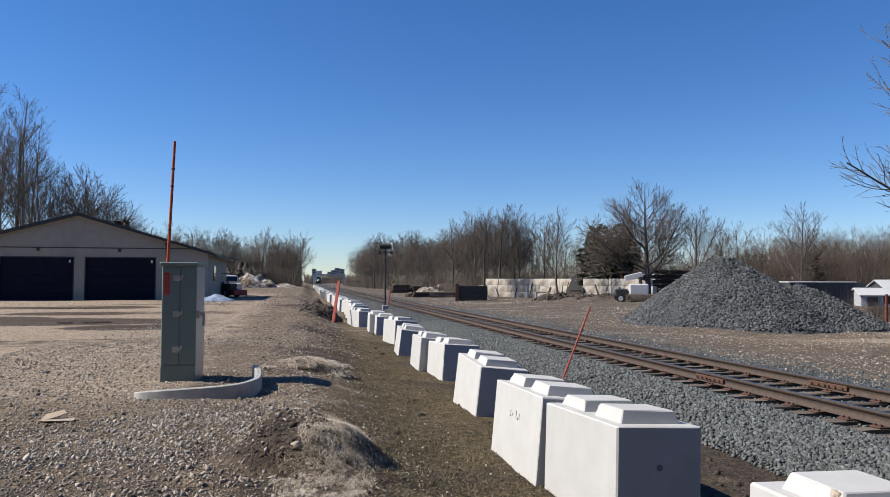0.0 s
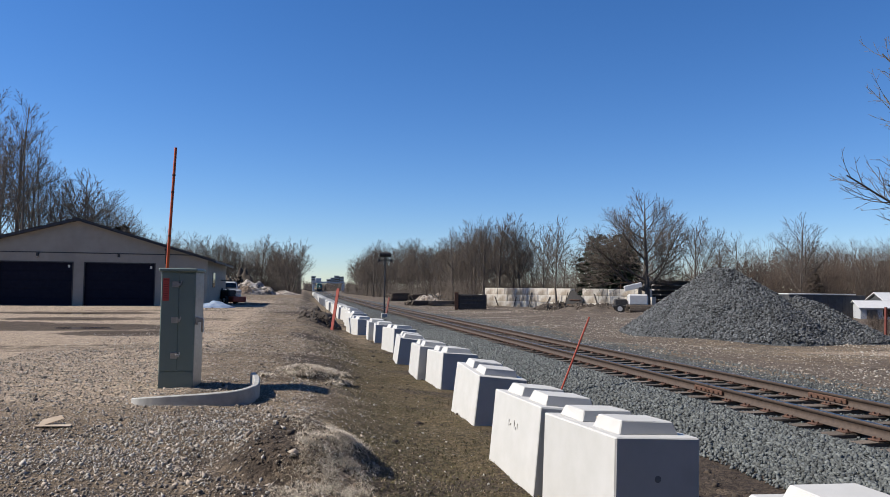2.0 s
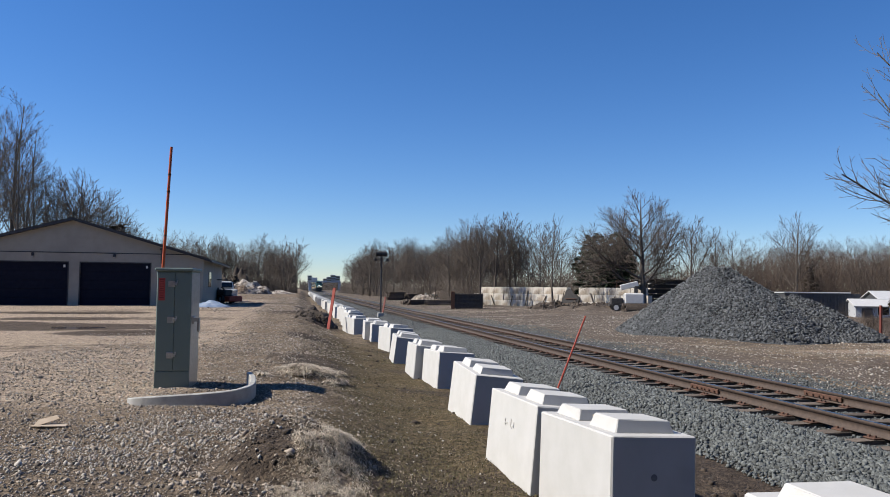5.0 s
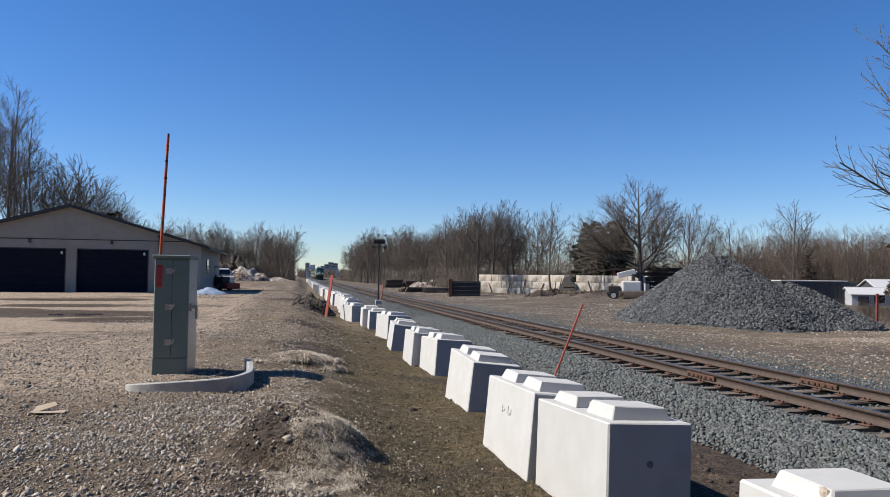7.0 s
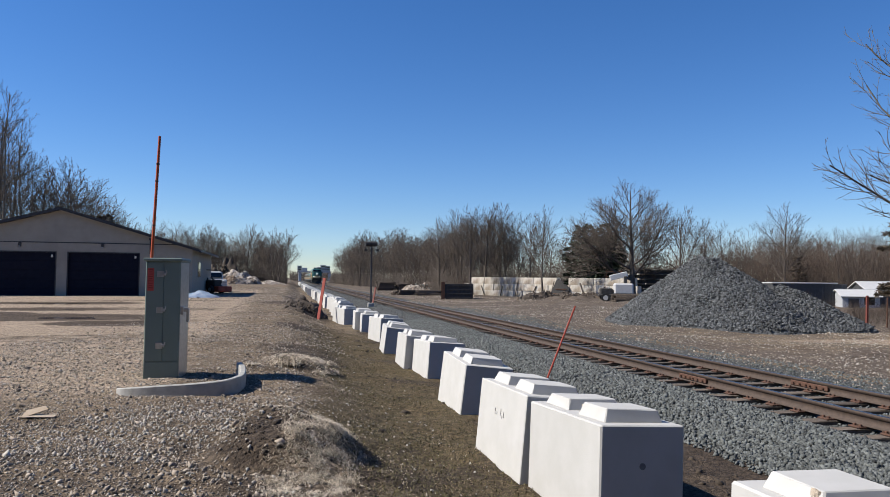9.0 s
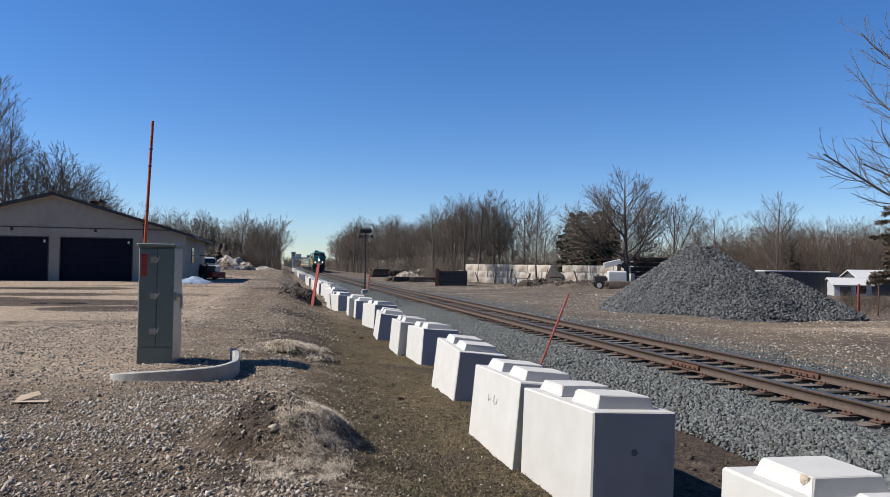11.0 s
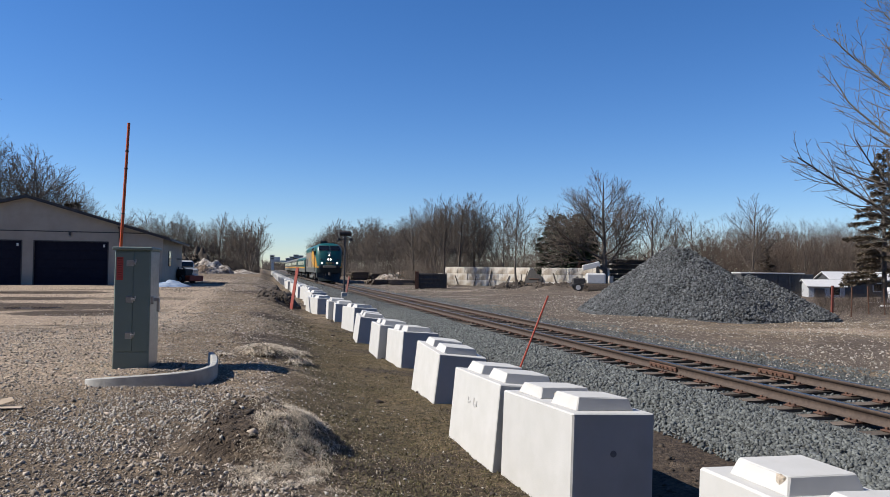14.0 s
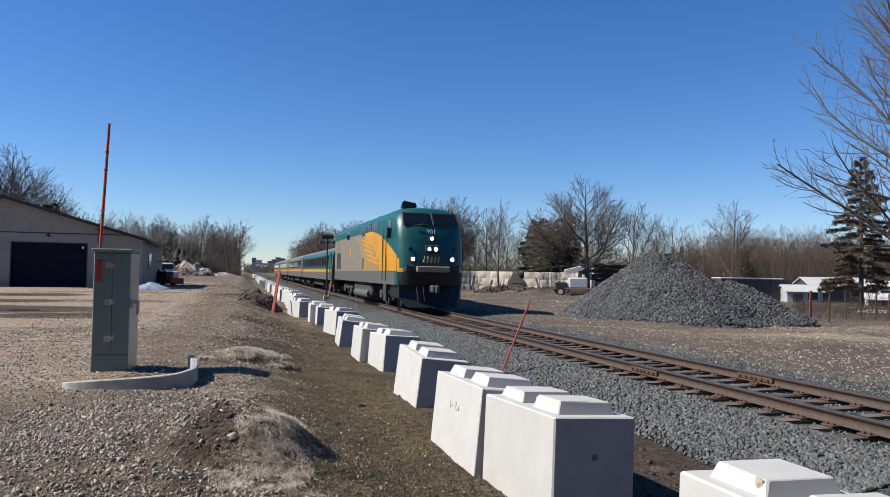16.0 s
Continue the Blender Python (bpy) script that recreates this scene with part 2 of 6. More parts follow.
M_LAMPGLOW = mat("lit_lamp", (1.0, 0.93, 0.80), (1.0, 0.93, 0.80), 1, 0.2, bump=0, emit=7.0)
M_LETTER = mat("pale_lettering", (0.75, 0.75, 0.70), (0.8, 0.8, 0.75), 4, 0.5, bump=0)
M_LOGO = mat("dull_gold_lettering", (0.50, 0.36, 0.07), (0.55, 0.40, 0.09), 4, 0.5, bump=0)
# pale bluish grey: the haze of distance is put into the base colour
M_FAR = mat("distant_building", (0.38, 0.40, 0.43), (0.45, 0.47, 0.50), 0.1, 0.9, bump=0)


# ---- building helpers ----
def mesh_of(name, bm):
    me = bpy.data.meshes.new(name)
    bm.to_mesh(me)
    bm.free()
    return me


def part(name, bm, material, parent=None, label=""):
    """Links a bmesh (or a finished mesh) as one object under a thing or part."""
    me = bm if isinstance(bm, bpy.types.Mesh) else mesh_of(name, bm)
    if material and not me.materials:
        me.materials.append(material)
    ob = new(name, me)
    ob.parent = parent
    if label:
        ob["label"] = label
    return ob


def thing(name, m, label, category, group="", kind=""):
    e = new(name)
    e.matrix_basis = m
    e.empty_display_size = 0.2
    return tagged(e, label, category, group, kind)


def box(bm, c, s, bev=0.0, m=None, taper=1.0, seg=1):
    """Adds a box of centre c and size s; taper scales its top."""
    r = bmesh.ops.create_cube(bm, size=1.0)
    vs = r["verts"]
    for v in vs:
        k = taper if v.co.z > 0 else 1.0
        v.co = Vector((v.co.x * s[0] * k, v.co.y * s[1] * k, v.co.z * s[2]))
    if bev:
        es = list({e for v in vs for e in v.link_edges})
        o = bmesh.ops.bevel(bm, geom=es, offset=bev, segments=seg, affect="EDGES", profile=0.5)
        vs = list({v for v in vs if v.is_valid} | set(o["verts"]))
    x = Matrix.Translation(c) @ (m or Matrix())
    for v in vs:
        v.co = x @ v.co
    return vs


def one_box(c, s, bev=0.0, m=None, taper=1.0):
    bm = bmesh.new()
    box(bm, c, s, bev, m, taper)
    return bm


def rod(bm, a, b, r0, r1=None, n=8):
    """Adds a closed round bar from a to b."""
    a, b = Vector(a), Vector(b)
    r1 = r0 if r1 is None else r1
    d = (b - a)
    u = d.orthogonal().normalized()
    w = d.normalized().cross(u)
    rings = []
    for p, r in ((a, r0), (b, r1)):
        rings.append([bm.verts.new(p + (u * math.cos(2 * math.pi * i / n) + w * math.sin(2 * math.pi * i / n)) * r) for i in range(n)])
    for i in range(n):
        bm.faces.new((rings[0][i], rings[0][(i + 1) % n], rings[1][(i + 1) % n], rings[1][i]))
    bm.faces.new(rings[0][::-1])
    bm.faces.new(rings[1])


def one_rod(a, b, r0, r1=None, n=8):
    bm = bmesh.new()
    rod(bm, a, b, r0, r1, n)
    return bm


def prism(points, thick, axis="x", at=0.0):
    """A slab: the outline (two coordinates) pushed along an axis by thick."""
    bm = bmesh.new()
    def put(p, o):
        return {"x": (o, p[0], p[1]), "y": (p[0], o, p[1]), "z": (p[0], p[1], o)}[axis]
    a = [bm.verts.new(put(p, at)) for p in points]
    b = [bm.verts.new(put(p, at + thick)) for p in points]
    bm.faces.new(a)
    bm.faces.new(b[::-1])
    for i in range(len(a)):
        j = (i + 1) % len(a)
        bm.faces.new((a[i], b[i], b[j], a[j]))
    bmesh.ops.recalc_face_normals(bm, faces=bm.faces)
    return bm


def raw_mesh(name, verts, faces):
    """A mesh from numpy arrays of vertices and triangles."""
    me = bpy.data.meshes.new(name)
    verts, faces = np.asarray(verts, np.float32), np.asarray(faces, np.int32)
    k = faces.shape[1]
    me.vertices.add(len(verts))
    me.vertices.foreach_set("co", verts.ravel())
    me.loops.add(faces.size)
    me.loops.foreach_set("vertex_index", faces.ravel())
    me.polygons.add(len(faces))
    me.polygons.foreach_set("loop_start", np.arange(0, faces.size, k, dtype=np.int32))
    me.update(calc_edges=True)
    me.validate()
    return me


def stuff(name, me, material, label, category):
    ob = part(name, me, material)
    return tagged(ob, label, category, kind="stuff")


# ---- the ground's form ----
def bend(y):
    """How far the line of the track swings to the right with distance."""
    return 0.0098 * (np.sqrt((y - 75.0) ** 2 + 400.0) + (y - 75.0)) / 2


def step(a, b, v):
    t = np.clip((v - a) / (b - a), 0, 1)
    return t * t * (3 - 2 * t)


def wave(x, y, s, seed=0.0):
    """A smooth uneven field between about -1 and 1."""
    return (np.sin(x * s + 1.3 * np.sin(y * s * 0.83 + seed)) + np.sin(y * s * 1.27 + 1.7 * np.sin(x * s * 0.61 + 2 * seed)) + np.sin((x + y) * s * 0.71 + seed * 3)) / 3


TRACK = 8.08
PUDDLES = ((-8.0, 29.3, 2.3, 0.85), (-5.5, 25.9, 0.95, 0.4), (-9.9, 34.8, 1.3, 0.55), (-13.2, 31.0, 2.0, 0.6), (-11.5, 41.0, 2.2, 0.6), (-3.1, 62.0, 1.6, 0.9))
HUMPS = ((0.10, 7.30, 0.68, 0.29), (0.35, 14.6, 0.5, 0.12), (1.0, 34.5, 1.3, 0.15), (0.6, 40.0, 2.0, 0.2), (-0.8, 20.0, 3.0, 0.12), (0.1, 27.0, 2.2, 0.2), (-0.6, 9.2, 1.2, 0.08))
SPOILS = ((16.5, 44.0, 4.0, 0.2), (12.5, 33.0, 2.5, 0.12), (22.0, 56.0, 4.0, 0.25), (26.0, 50.0, 3.0, 0.25), (18.0, 64.0, 3.0, 0.15), (14.0, 24.0, 2.0, 0.1))


def knob_share(x, y):
    return np.exp(-(((x - 0.15) / 0.72) ** 2 + ((y - 7.0) / 1.0) ** 2) ** 2)


def puddle_level(y):
    return 0.385 + 0.32 * step(12, 55, y)


def ground_z(x, y):
    x, y = np.asarray(x, float), np.asarray(y, float)
    u = x - bend(y)
    lot = 0.40 + 0.32 * step(12, 55, y) + 0.03 * wave(x, y, 0.5)
    z = lot + (0.0 - lot) * step(-0.2, 2.2, u + 0.25 * wave(x, y, 0.9, 2.0))
    for hx, hy, hr, hh in HUMPS:
        z = z + hh * np.exp(-(((x - hx) ** 2 + (y - hy) ** 2 * 0.7) / hr ** 2 * (1 + 0.25 * wave(x, y, 5.0, hx))) ** (2.6 if hr < 0.8 else 1.3))
    z = z + 0.035 * wave(x, y, 3.1, 1.0) * (1 - step(2.2, 3.0, u)) * step(-4, -0.5, x) * (1 - step(30, 60, y))
    z = z + 0.012 * wave(x, y, 9.0, 5.0) * (1 - step(40, 60, y))
    knob = np.exp(-(((x + 0.05) / 0.85) ** 2 + ((y - 7.2) / 1.2) ** 2) ** 2)
    z = z + knob * (0.045 * wave(x, y, 6.5, 4.0) + 0.022 * wave(x, y, 15.0, 1.0) + 0.012 * wave(x, y, 31.0, 2.0))
    for px, py, rx, ry in PUDDLES:
        m = step(1.5, 0.8, np.hypot((x - px) / rx, (y - py) / ry))
        z = z * (1 - m) + m * (puddle_level(py) - 0.012 + 0.02 * wave(x, y, 1.9, px))
    near = 0.19 * step(4.9, 6.55, u)
    z = np.where(u > 4.5, z * (1 - step(4.5, 4.9, u)) + near, z)
    z = z - 0.03 * step(6.7, 7.0, u) * (1 - step(9.15, 9.45, u))
    yard = 0.25 + 0.07 * wave(x, y, 0.8, 3.0)
    for hx, hy, hr, hh in SPOILS:
        yard = yard + hh * np.exp(-((x - hx) ** 2 + (y - hy) ** 2) / hr ** 2) * (1 + 0.4 * wave(x, y, 2.2, 1.5))
    k = step(9.7, 11.2, u)
    z = z * (1 - k) + k * yard
    dip = step(20, 34, x - 0.25 * y) * (1 - step(60, 120, y))
    return z - 0.35 * dip * step(10, 20, u)


# ---- ground ----
def spread(*runs):
    """Grid lines from runs of (start, end, step)."""
    out = []
    for a, b, s in runs:
        out += list(np.arange(a, b, s))
    return np.array(out)


def build_ground():
    far = [3000, 1800, 1100, 700, 450, 300, 220]
    xs = np.concatenate([[-v for v in far], spread((-180, -60, 12), (-60, -18, 2.0), (-18, -4, 0.3), (-4, 12, 0.1), (12, 30, 0.35), (30, 60, 1.5), (60, 180, 12)), far[::-1]])
    ys = np.concatenate([[-3000, -800, -250, -90, -40, -20, -10, -5, 0], spread((2, 4, 0.5), (4, 17, 0.1), (17, 42, 0.25), (42, 110, 1.0), (110, 300, 6)), [300, 340, 400, 480, 600, 800, 1200, 2000, 4000]])
    X, Y = np.meshgrid(xs, ys)
    Z = ground_z(X, Y)
    n, m = len(xs), len(ys)
    i = np.arange(n * m).reshape(m, n)
    f = np.stack([i[:-1, :-1], i[:-1, 1:], i[1:, 1:], i[1:, :-1]], -1).reshape(-1, 4)
    me = raw_mesh("ground", np.stack([X, Y, Z], -1).reshape(-1, 3), f)
    U = X - bend(Y)
    grass = step(0.3, 1.3, U + 0.55 * wave(X, Y, 1.1)) * (1 - step(2.9, 3.6, U)) * (1 - 0.6 * step(18, 30, Y)) * 0.85
    grass = grass * (1 - np.exp(-(((X - 0.0) ** 2 + (Y - 7.3) ** 2) / 0.5)))
    grass = np.maximum(grass, 0.35 * step(-0.4, 0.6, U) * (1 - step(2.9, 3.6, U)))
    soil = step(2.6, 3.4, U + 0.2 * wave(X, Y, 2.0)) * (1 - step(5.0, 5.6, U)) * 0.75
    soil = np.maximum(soil, 0.46 * step(9.6, 7.6, Y + 0.5 * wave(X, Y, 1.7)) * step(-4.5, -2.5, X))
    soil = np.maximum(soil, step(14.0, 20.0, U) * step(20, 36, Y) * 0.42)
    soil = np.maximum(soil, 0.95 * np.maximum(step(16.0, 19.0, U) * step(56, 70, Y), step(-2.5, -4.5, U) * step(158, 166, Y)))
    soil = np.maximum(soil, 0.9 * step(64, 72, Y) * step(-12, -16, X))
    soil = np.maximum(soil, 1.15 * np.exp(-(((X + 0.2) / 0.5) ** 2 + ((Y - 7.05) / 0.6) ** 2)))
    soil = np.maximum(soil, 0.9 * step(0.25, 0.7, wave(X, Y, 2.6, 7.0)) * step(1.7, 2.3, U) * (1 - step(3.0, 3.4, U)))
    soil = np.maximum(soil, 0.7 * step(0.1, 0.6, wave(X, Y, 1.2, 4.0)) * step(-0.8, 0.0, U) * (1 - step(1.0, 1.6, U)) * step(9, 12, Y))
    soil = np.maximum(soil, 0.85 * step(0.2, 0.6, wave(X, Y, 0.55, 3.0)) * step(11, 12.5, U) * (1 - step(60, 80, Y)))
    for hx, hy, hr, hh in HUMPS[2:4]:
        soil = np.maximum(soil, 1.1 * np.exp(-(((X - hx) ** 2 + (Y - hy) ** 2) / (hr * 0.95) ** 2)))
    stone = step(4.9, 5.5, U) * (1 - step(10.0, 11.0, U)) * 1.1
    stone = np.maximum(stone, step(10.0, 11.0, U) * 0.22)
    lane = step(-2.0, -3.5, U) * step(16, 22, Y) * (1 - step(60, 75, Y))
    wet = 0.48 * lane * step(0.15, 0.6, wave(X * 0.22 + 0.05 * Y, Y, 1.05, 2.0))
    for px, py, rx, ry in PUDDLES:
        wet = np.maximum(wet, 1.1 * step(2.1, 1.1, np.hypot((X - px) / (rx + 0.4), (Y - py) / (ry + 0.4))))
    pale = step(-1.0, -2.8, U + 0.5 * wave(X, Y, 0.7)) * step(9, 12.5, Y) * (1 - step(70, 95, Y)) * 0.78
    pale = np.maximum(pale, 0.5 * np.exp(-(((X - 0.36) / 0.36) ** 2 + ((Y - 6.8) / 0.85) ** 2) ** 2))
    pale = np.maximum(pale, 0.75 * step(0.25, 0.6, wave(X, Y, 0.8, 6.0)) * step(10.8, 12.0, U) * (1 - step(40, 55, Y)))
    yard = step(10.4, 11.6, U) * (1 - 0.7 * step(11.0, 14.0, U) * np.exp(-((Y - 20) / 5.0) ** 2)) * 0.8
    for nm, v in (("pale", pale), ("yard", yard), ("grass", grass), ("soil", soil), ("stone", stone), ("wet", wet)):
        a = me.attributes.new(nm, "FLOAT", "POINT")
        a.data.foreach_set("value", v.astype(np.float32).ravel())
    me.polygons.foreach_set("use_smooth", np.ones(len(me.polygons), bool))
    g = part("ground", me, M_GROUND)
    tagged(g, "tan gravel lot with a grassy verge and grey ballast", "ground", kind="structure")


build_ground()

rng = np.random.default_rng(5)
ICO_V = np.array([(0, 0, 1), (0.89, 0, 0.45), (0.28, 0.85, 0.45), (-0.72, 0.53, 0.45), (-0.72, -0.53, 0.45), (0.28, -0.85, 0.45),
                  (0.72, 0.53, -0.45), (-0.28, 0.85, -0.45), (-0.89, 0, -0.45), (-0.28, -0.85, -0.45), (0.72, -0.53, -0.45), (0, 0, -1)])
ICO_F = np.array([(0, 1, 2), (0, 2, 3), (0, 3, 4), (0, 4, 5), (0, 5, 1), (1, 6, 2), (2, 7, 3), (3, 8, 4), (4, 9, 5), (5, 10, 1),
                  (6, 7, 2), (7, 8, 3), (8, 9, 4), (9, 10, 5), (10, 6, 1), (11, 7, 6), (11, 8, 7), (11, 9, 8), (11, 10, 9), (11, 6, 10)])
OCT_V = np.array([(1, 0, 0), (0, 1, 0), (-1, 0, 0), (0, -1, 0), (0, 0, 1), (0, 0, -1.0)])
OCT_F = np.array([(0, 1, 4), (1, 2, 4), (2, 3, 4), (3, 0, 4), (1, 0, 5), (2, 1, 5), (3, 2, 5), (0, 3, 5)])


def stones(x, y, z, size, lumpy=0.35, flat=0.7, fine=False):
    """Broken stones at the given places, in one mesh."""
    n = len(x)
    V, F = (ICO_V, ICO_F) if fine else (OCT_V, OCT_F)
    k = len(V)
    v = V[None] * (1 + lumpy * rng.uniform(-1, 1, (n, k, 1)))
    v = v * np.stack([rng.uniform(0.7, 1.3, n), rng.uniform(0.6, 1.1, n), rng.uniform(0.45, 1.0, n) * flat / 0.7], -1)[:, None]
    q = rng.normal(size=(n, 4)) * np.array([1, 0.5, 0.5, 1])
    q /= np.linalg.norm(q, axis=1)[:, None]
    a, b, c, d = q.T
    R = np.stack([1 - 2 * (c * c + d * d), 2 * (b * c - a * d), 2 * (b * d + a * c), 2 * (b * c + a * d), 1 - 2 * (b * b + d * d), 2 * (c * d - a * b),
                  2 * (b * d - a * c), 2 * (c * d + a * b), 1 - 2 * (b * b + c * c)], -1).reshape(n, 3, 3)
    v = np.einsum("nij,nkj->nki", R, v) * np.asarray(size)[:, None, None] * 0.5
    v = v + np.stack([x, y, z], -1)[:, None]
    f = F[None] + (np.arange(n) * k)[:, None, None]
    return v.reshape(-1, 3), f.reshape(-1, 3)


def scatter(n, x0, x1, y0, y1, keep=None, power=1.0):
    """Places on the ground, denser near the small y."""
    y = y0 + (y1 - y0) * rng.random(n) ** power
    x = rng.uniform(x0, x1, n)
    if keep is not None:
        k = rng.random(n) < keep(x, y)
        x, y = x[k], y[k]
    return x, y


# ---- track ----
RAIL_Z = 0.40


def rail_run(name, off, y0, y1, label):
    """One rail: a flat-bottomed section swept along the line."""
    sec = [(-0.07, 0.0), (-0.07, 0.012), (-0.012, 0.035), (-0.009, 0.115), (-0.036, 0.128), (-0.037, 0.158), (-0.03, 0.168), (0.03, 0.168), (0.037, 0.158), (0.036, 0.128), (0.009, 0.115), (0.012, 0.035), (0.07, 0.012), (0.07, 0.0)]
    ys = spread((y0, 60, 1.0), (60, 200, 8), (200, y1 + 1, 30))
    ys = np.append(ys[ys < y1 - 0.01], y1)
    v, f = [], []
    k = len(sec)
    for y in ys:
        cx = TRACK + off + float(bend(y))
        v += [(cx + a, y, RAIL_Z - 0.168 + b) for a, b in sec]
    for i in range(len(ys) - 1):
        for j in range(k):
            f.append((i * k + j, i * k + (j + 1) % k, (i + 1) * k + (j + 1) % k, (i + 1) * k + j))
    me = raw_mesh(name, v, f)
    me.materials.append(M_RAIL)
    me.materials.append(M_RAILTOP)
    mi = np.zeros(len(f), np.int32)
    mi[6::k] = 1
    me.polygons.foreach_set("material_index", mi)
    return part(name, me, None, None)


track = thing("railway_track", pose(0, 0, 0), "rusty steel rails spiked to dark timber ties on grey ballast", "railway track", kind="structure")
for off in (-0.753, 0.753):
    for y0, y1 in ((-30, 12.06), (12.07, 800)) if off < 0 else ((-30, 10.9), (10.91, 800)):
        part_rail = rail_run("rail", off, y0, y1, "")
        part_rail.parent = track


def tie_mesh(seed):
    r = random.Random(seed)
    bm = bmesh.new()
    box(bm, (0, 0, 0), (2.6, 0.22, 0.17), 0.012)
    for v in bm.verts:
        v.co += Vector((r.uniform(-0.03, 0.03), r.uniform(-0.012, 0.012), r.uniform(-0.006, 0.004)))
    return mesh_of("tie", bm)


TIES = [tie_mesh(i) for i in range(6)]
for me in TIES:
    me.materials.append(M_TIE)
plate_bm = one_box((0, 0, 0), (0.34, 0.19, 0.018), 0.004)
for sx in (-0.11, 0.11):
    box(plate_bm, (sx, 0.05, 0.02), (0.035, 0.035, 0.035), 0.006)
    box(plate_bm, (sx, -0.05, 0.02), (0.035, 0.035, 0.035), 0.006)
PLATE = mesh_of("tie_plate", plate_bm)
PLATE.materials.append(M_RUST)
anchor_bm = one_box((0, 0, 0), (0.2, 0.03, 0.05), 0.008)
ANCHOR = mesh_of("rail_anchor", anchor_bm)
ANCHOR.materials.append(M_RUST)
tie_rng = random.Random(3)
for i in range(290):
    y = 2.0 + i * 0.55 + tie_rng.uniform(-0.04, 0.04)
    t = part("tie", TIES[i % 6], None, track)
    t.matrix_basis = pose(TRACK + float(bend(y)) + tie_rng.uniform(-0.06, 0.06), y, RAIL_Z - 0.168 - 0.02 - 0.085 + tie_rng.uniform(-0.006, 0.002), 0, 0, tie_rng.uniform(-2, 2))
    if i < 75:
        for off in (-0.753, 0.753):
            p = part("tie_plate", PLATE, None, track)
            p.matrix_basis = pose(TRACK + off, y, RAIL_Z - 0.168 - 0.008)
            if i % 2 == 0 and i < 50:
                p = part("rail_anchor", ANCHOR, None, track)
                p.matrix_basis = pose(TRACK + off, y + 0.13, RAIL_Z - 0.168 - 0.02)
for off, y in ((-0.753, 12.06), (0.753, 10.9)):
    for s in (-1, 1):
        bar = one_box((0, 0, 0), (0.03, 0.9, 0.085), 0.008)
        for k in (-0.36, -0.2, -0.05, 0.05, 0.2, 0.36):
            rod(bar, (0, k, 0), (s * 0.045, k, 0), 0.018, n=6)
        p = part("joint_bar", bar, M_RUST, track)
        p.matrix_basis = pose(TRACK + off + s * 0.026, y, RAIL_Z - 0.095)

# loose ballast
x, y = scatter(36000, 5.0, 6.85, 5.5, 34, lambda x, y: 0.35 + 0.65 * step(5.0, 5.5, x), 1.5)
near = y < 9
v0 = stones(x[near], y[near], ground_z(x[near], y[near]) + 0.012, rng.uniform(0.035, 0.085, near.sum()), 0.5)
x, y = x[~near], y[~near]
v1 = stones(x, y, ground_z(x, y) + 0.012, rng.uniform(0.035, 0.085, len(x)), 0.5)
x2, y2 = scatter(10000, 6.8, 9.5, 6, 40, None, 1.4)
v2 = stones(x2, y2, ground_z(x2, y2) + 0.004, rng.uniform(0.035, 0.07, len(x2)))
x3, y3 = scatter(6500, 9.4, 11.2, 8, 45, None, 1.3)
v3 = stones(x3, y3, ground_z(x3, y3) + 0.006, rng.uniform(0.035, 0.075, len(x3)))
x4, y4 = scatter(6000, 5.0, 11.0, 30, 110, None, 1.6)
x4 = x4 + bend(y4)
v4 = stones(x4, y4, ground_z(x4, y4) + 0.006, rng.uniform(0.06, 0.11, len(x4)))
vv, ff, o = [], [], 0
for v, f in (v0, v1, v2, v3, v4):
    vv.append(v)
    ff.append(f + o)
    o += len(v)
stuff("ballast_stones", raw_mesh("ballast_stones", np.concatenate(vv), np.concatenate(ff)), M_BALLAST, "angular grey crushed-stone ballast along the track", "ballast")

# gravel of the lot and its bank
x, y = scatter(40000, -6.5, 1.3, 5.0, 20, lambda x, y: np.where(x < 0.4, 1.0, 0.4) * (1 - 0.9 * knob_share(x, y)), 1.6)
stuff("gravel", raw_mesh("gravel", *stones(x, y, ground_z(x, y) + 0.002, (0.010 + rng.gamma(2.2, 0.0095, len(x))) * (0.7 + 0.3 * (x < 0.3)), 0.5, 0.5)), M_GRAVEL, "loose tan gravel on the lot and bank", "gravel")
x, y = scatter(11000, -6.5, 2.2, 5.0, 26, lambda x, y: np.where(x < 0.2, 1.0, 0.22) * (1 - 0.85 * knob_share(x, y)), 1.5)
xc, yc = scatter(15000, -4.5, 0.6, 6.6, 11.0, lambda x, y: np.exp(-((x + 1.3) / 1.5) ** 2 - ((y - 8.6 - 0.3 * x) / 1.1) ** 2), 1.0)
x, y = np.concatenate([x, xc]), np.concatenate([y, yc])
x2, y2 = scatter(16000, 9.9, 24, 9, 48, lambda x, y: 0.35 + 0.65 * (wave(x, y, 1.1, 2.0) > 0), 1.2)
x, y = np.concatenate([x, x2]), np.concatenate([y, y2])
stuff("pale_stones", raw_mesh("pale_stones", *stones(x, y, ground_z(x, y) + 0.004, rng.gamma(1.8, 0.0085, len(x)) * (1 + 0.7 * (x > 5)) + 0.009)), M_LIME, "scattered pale limestone chips on bare ground", "gravel")
x, y = scatter(15000, 9.9, 26, 9, 60, None, 1.3)
xf, yf = scatter(5000, 11.0, 21, 55, 110, lambda x, y: 0.3 + 0.7 * (wave(x, y, 0.6, 1.0) > 0), 1.2)
x, y = np.concatenate([x, xf + bend(yf)]), np.concatenate([y, yf])
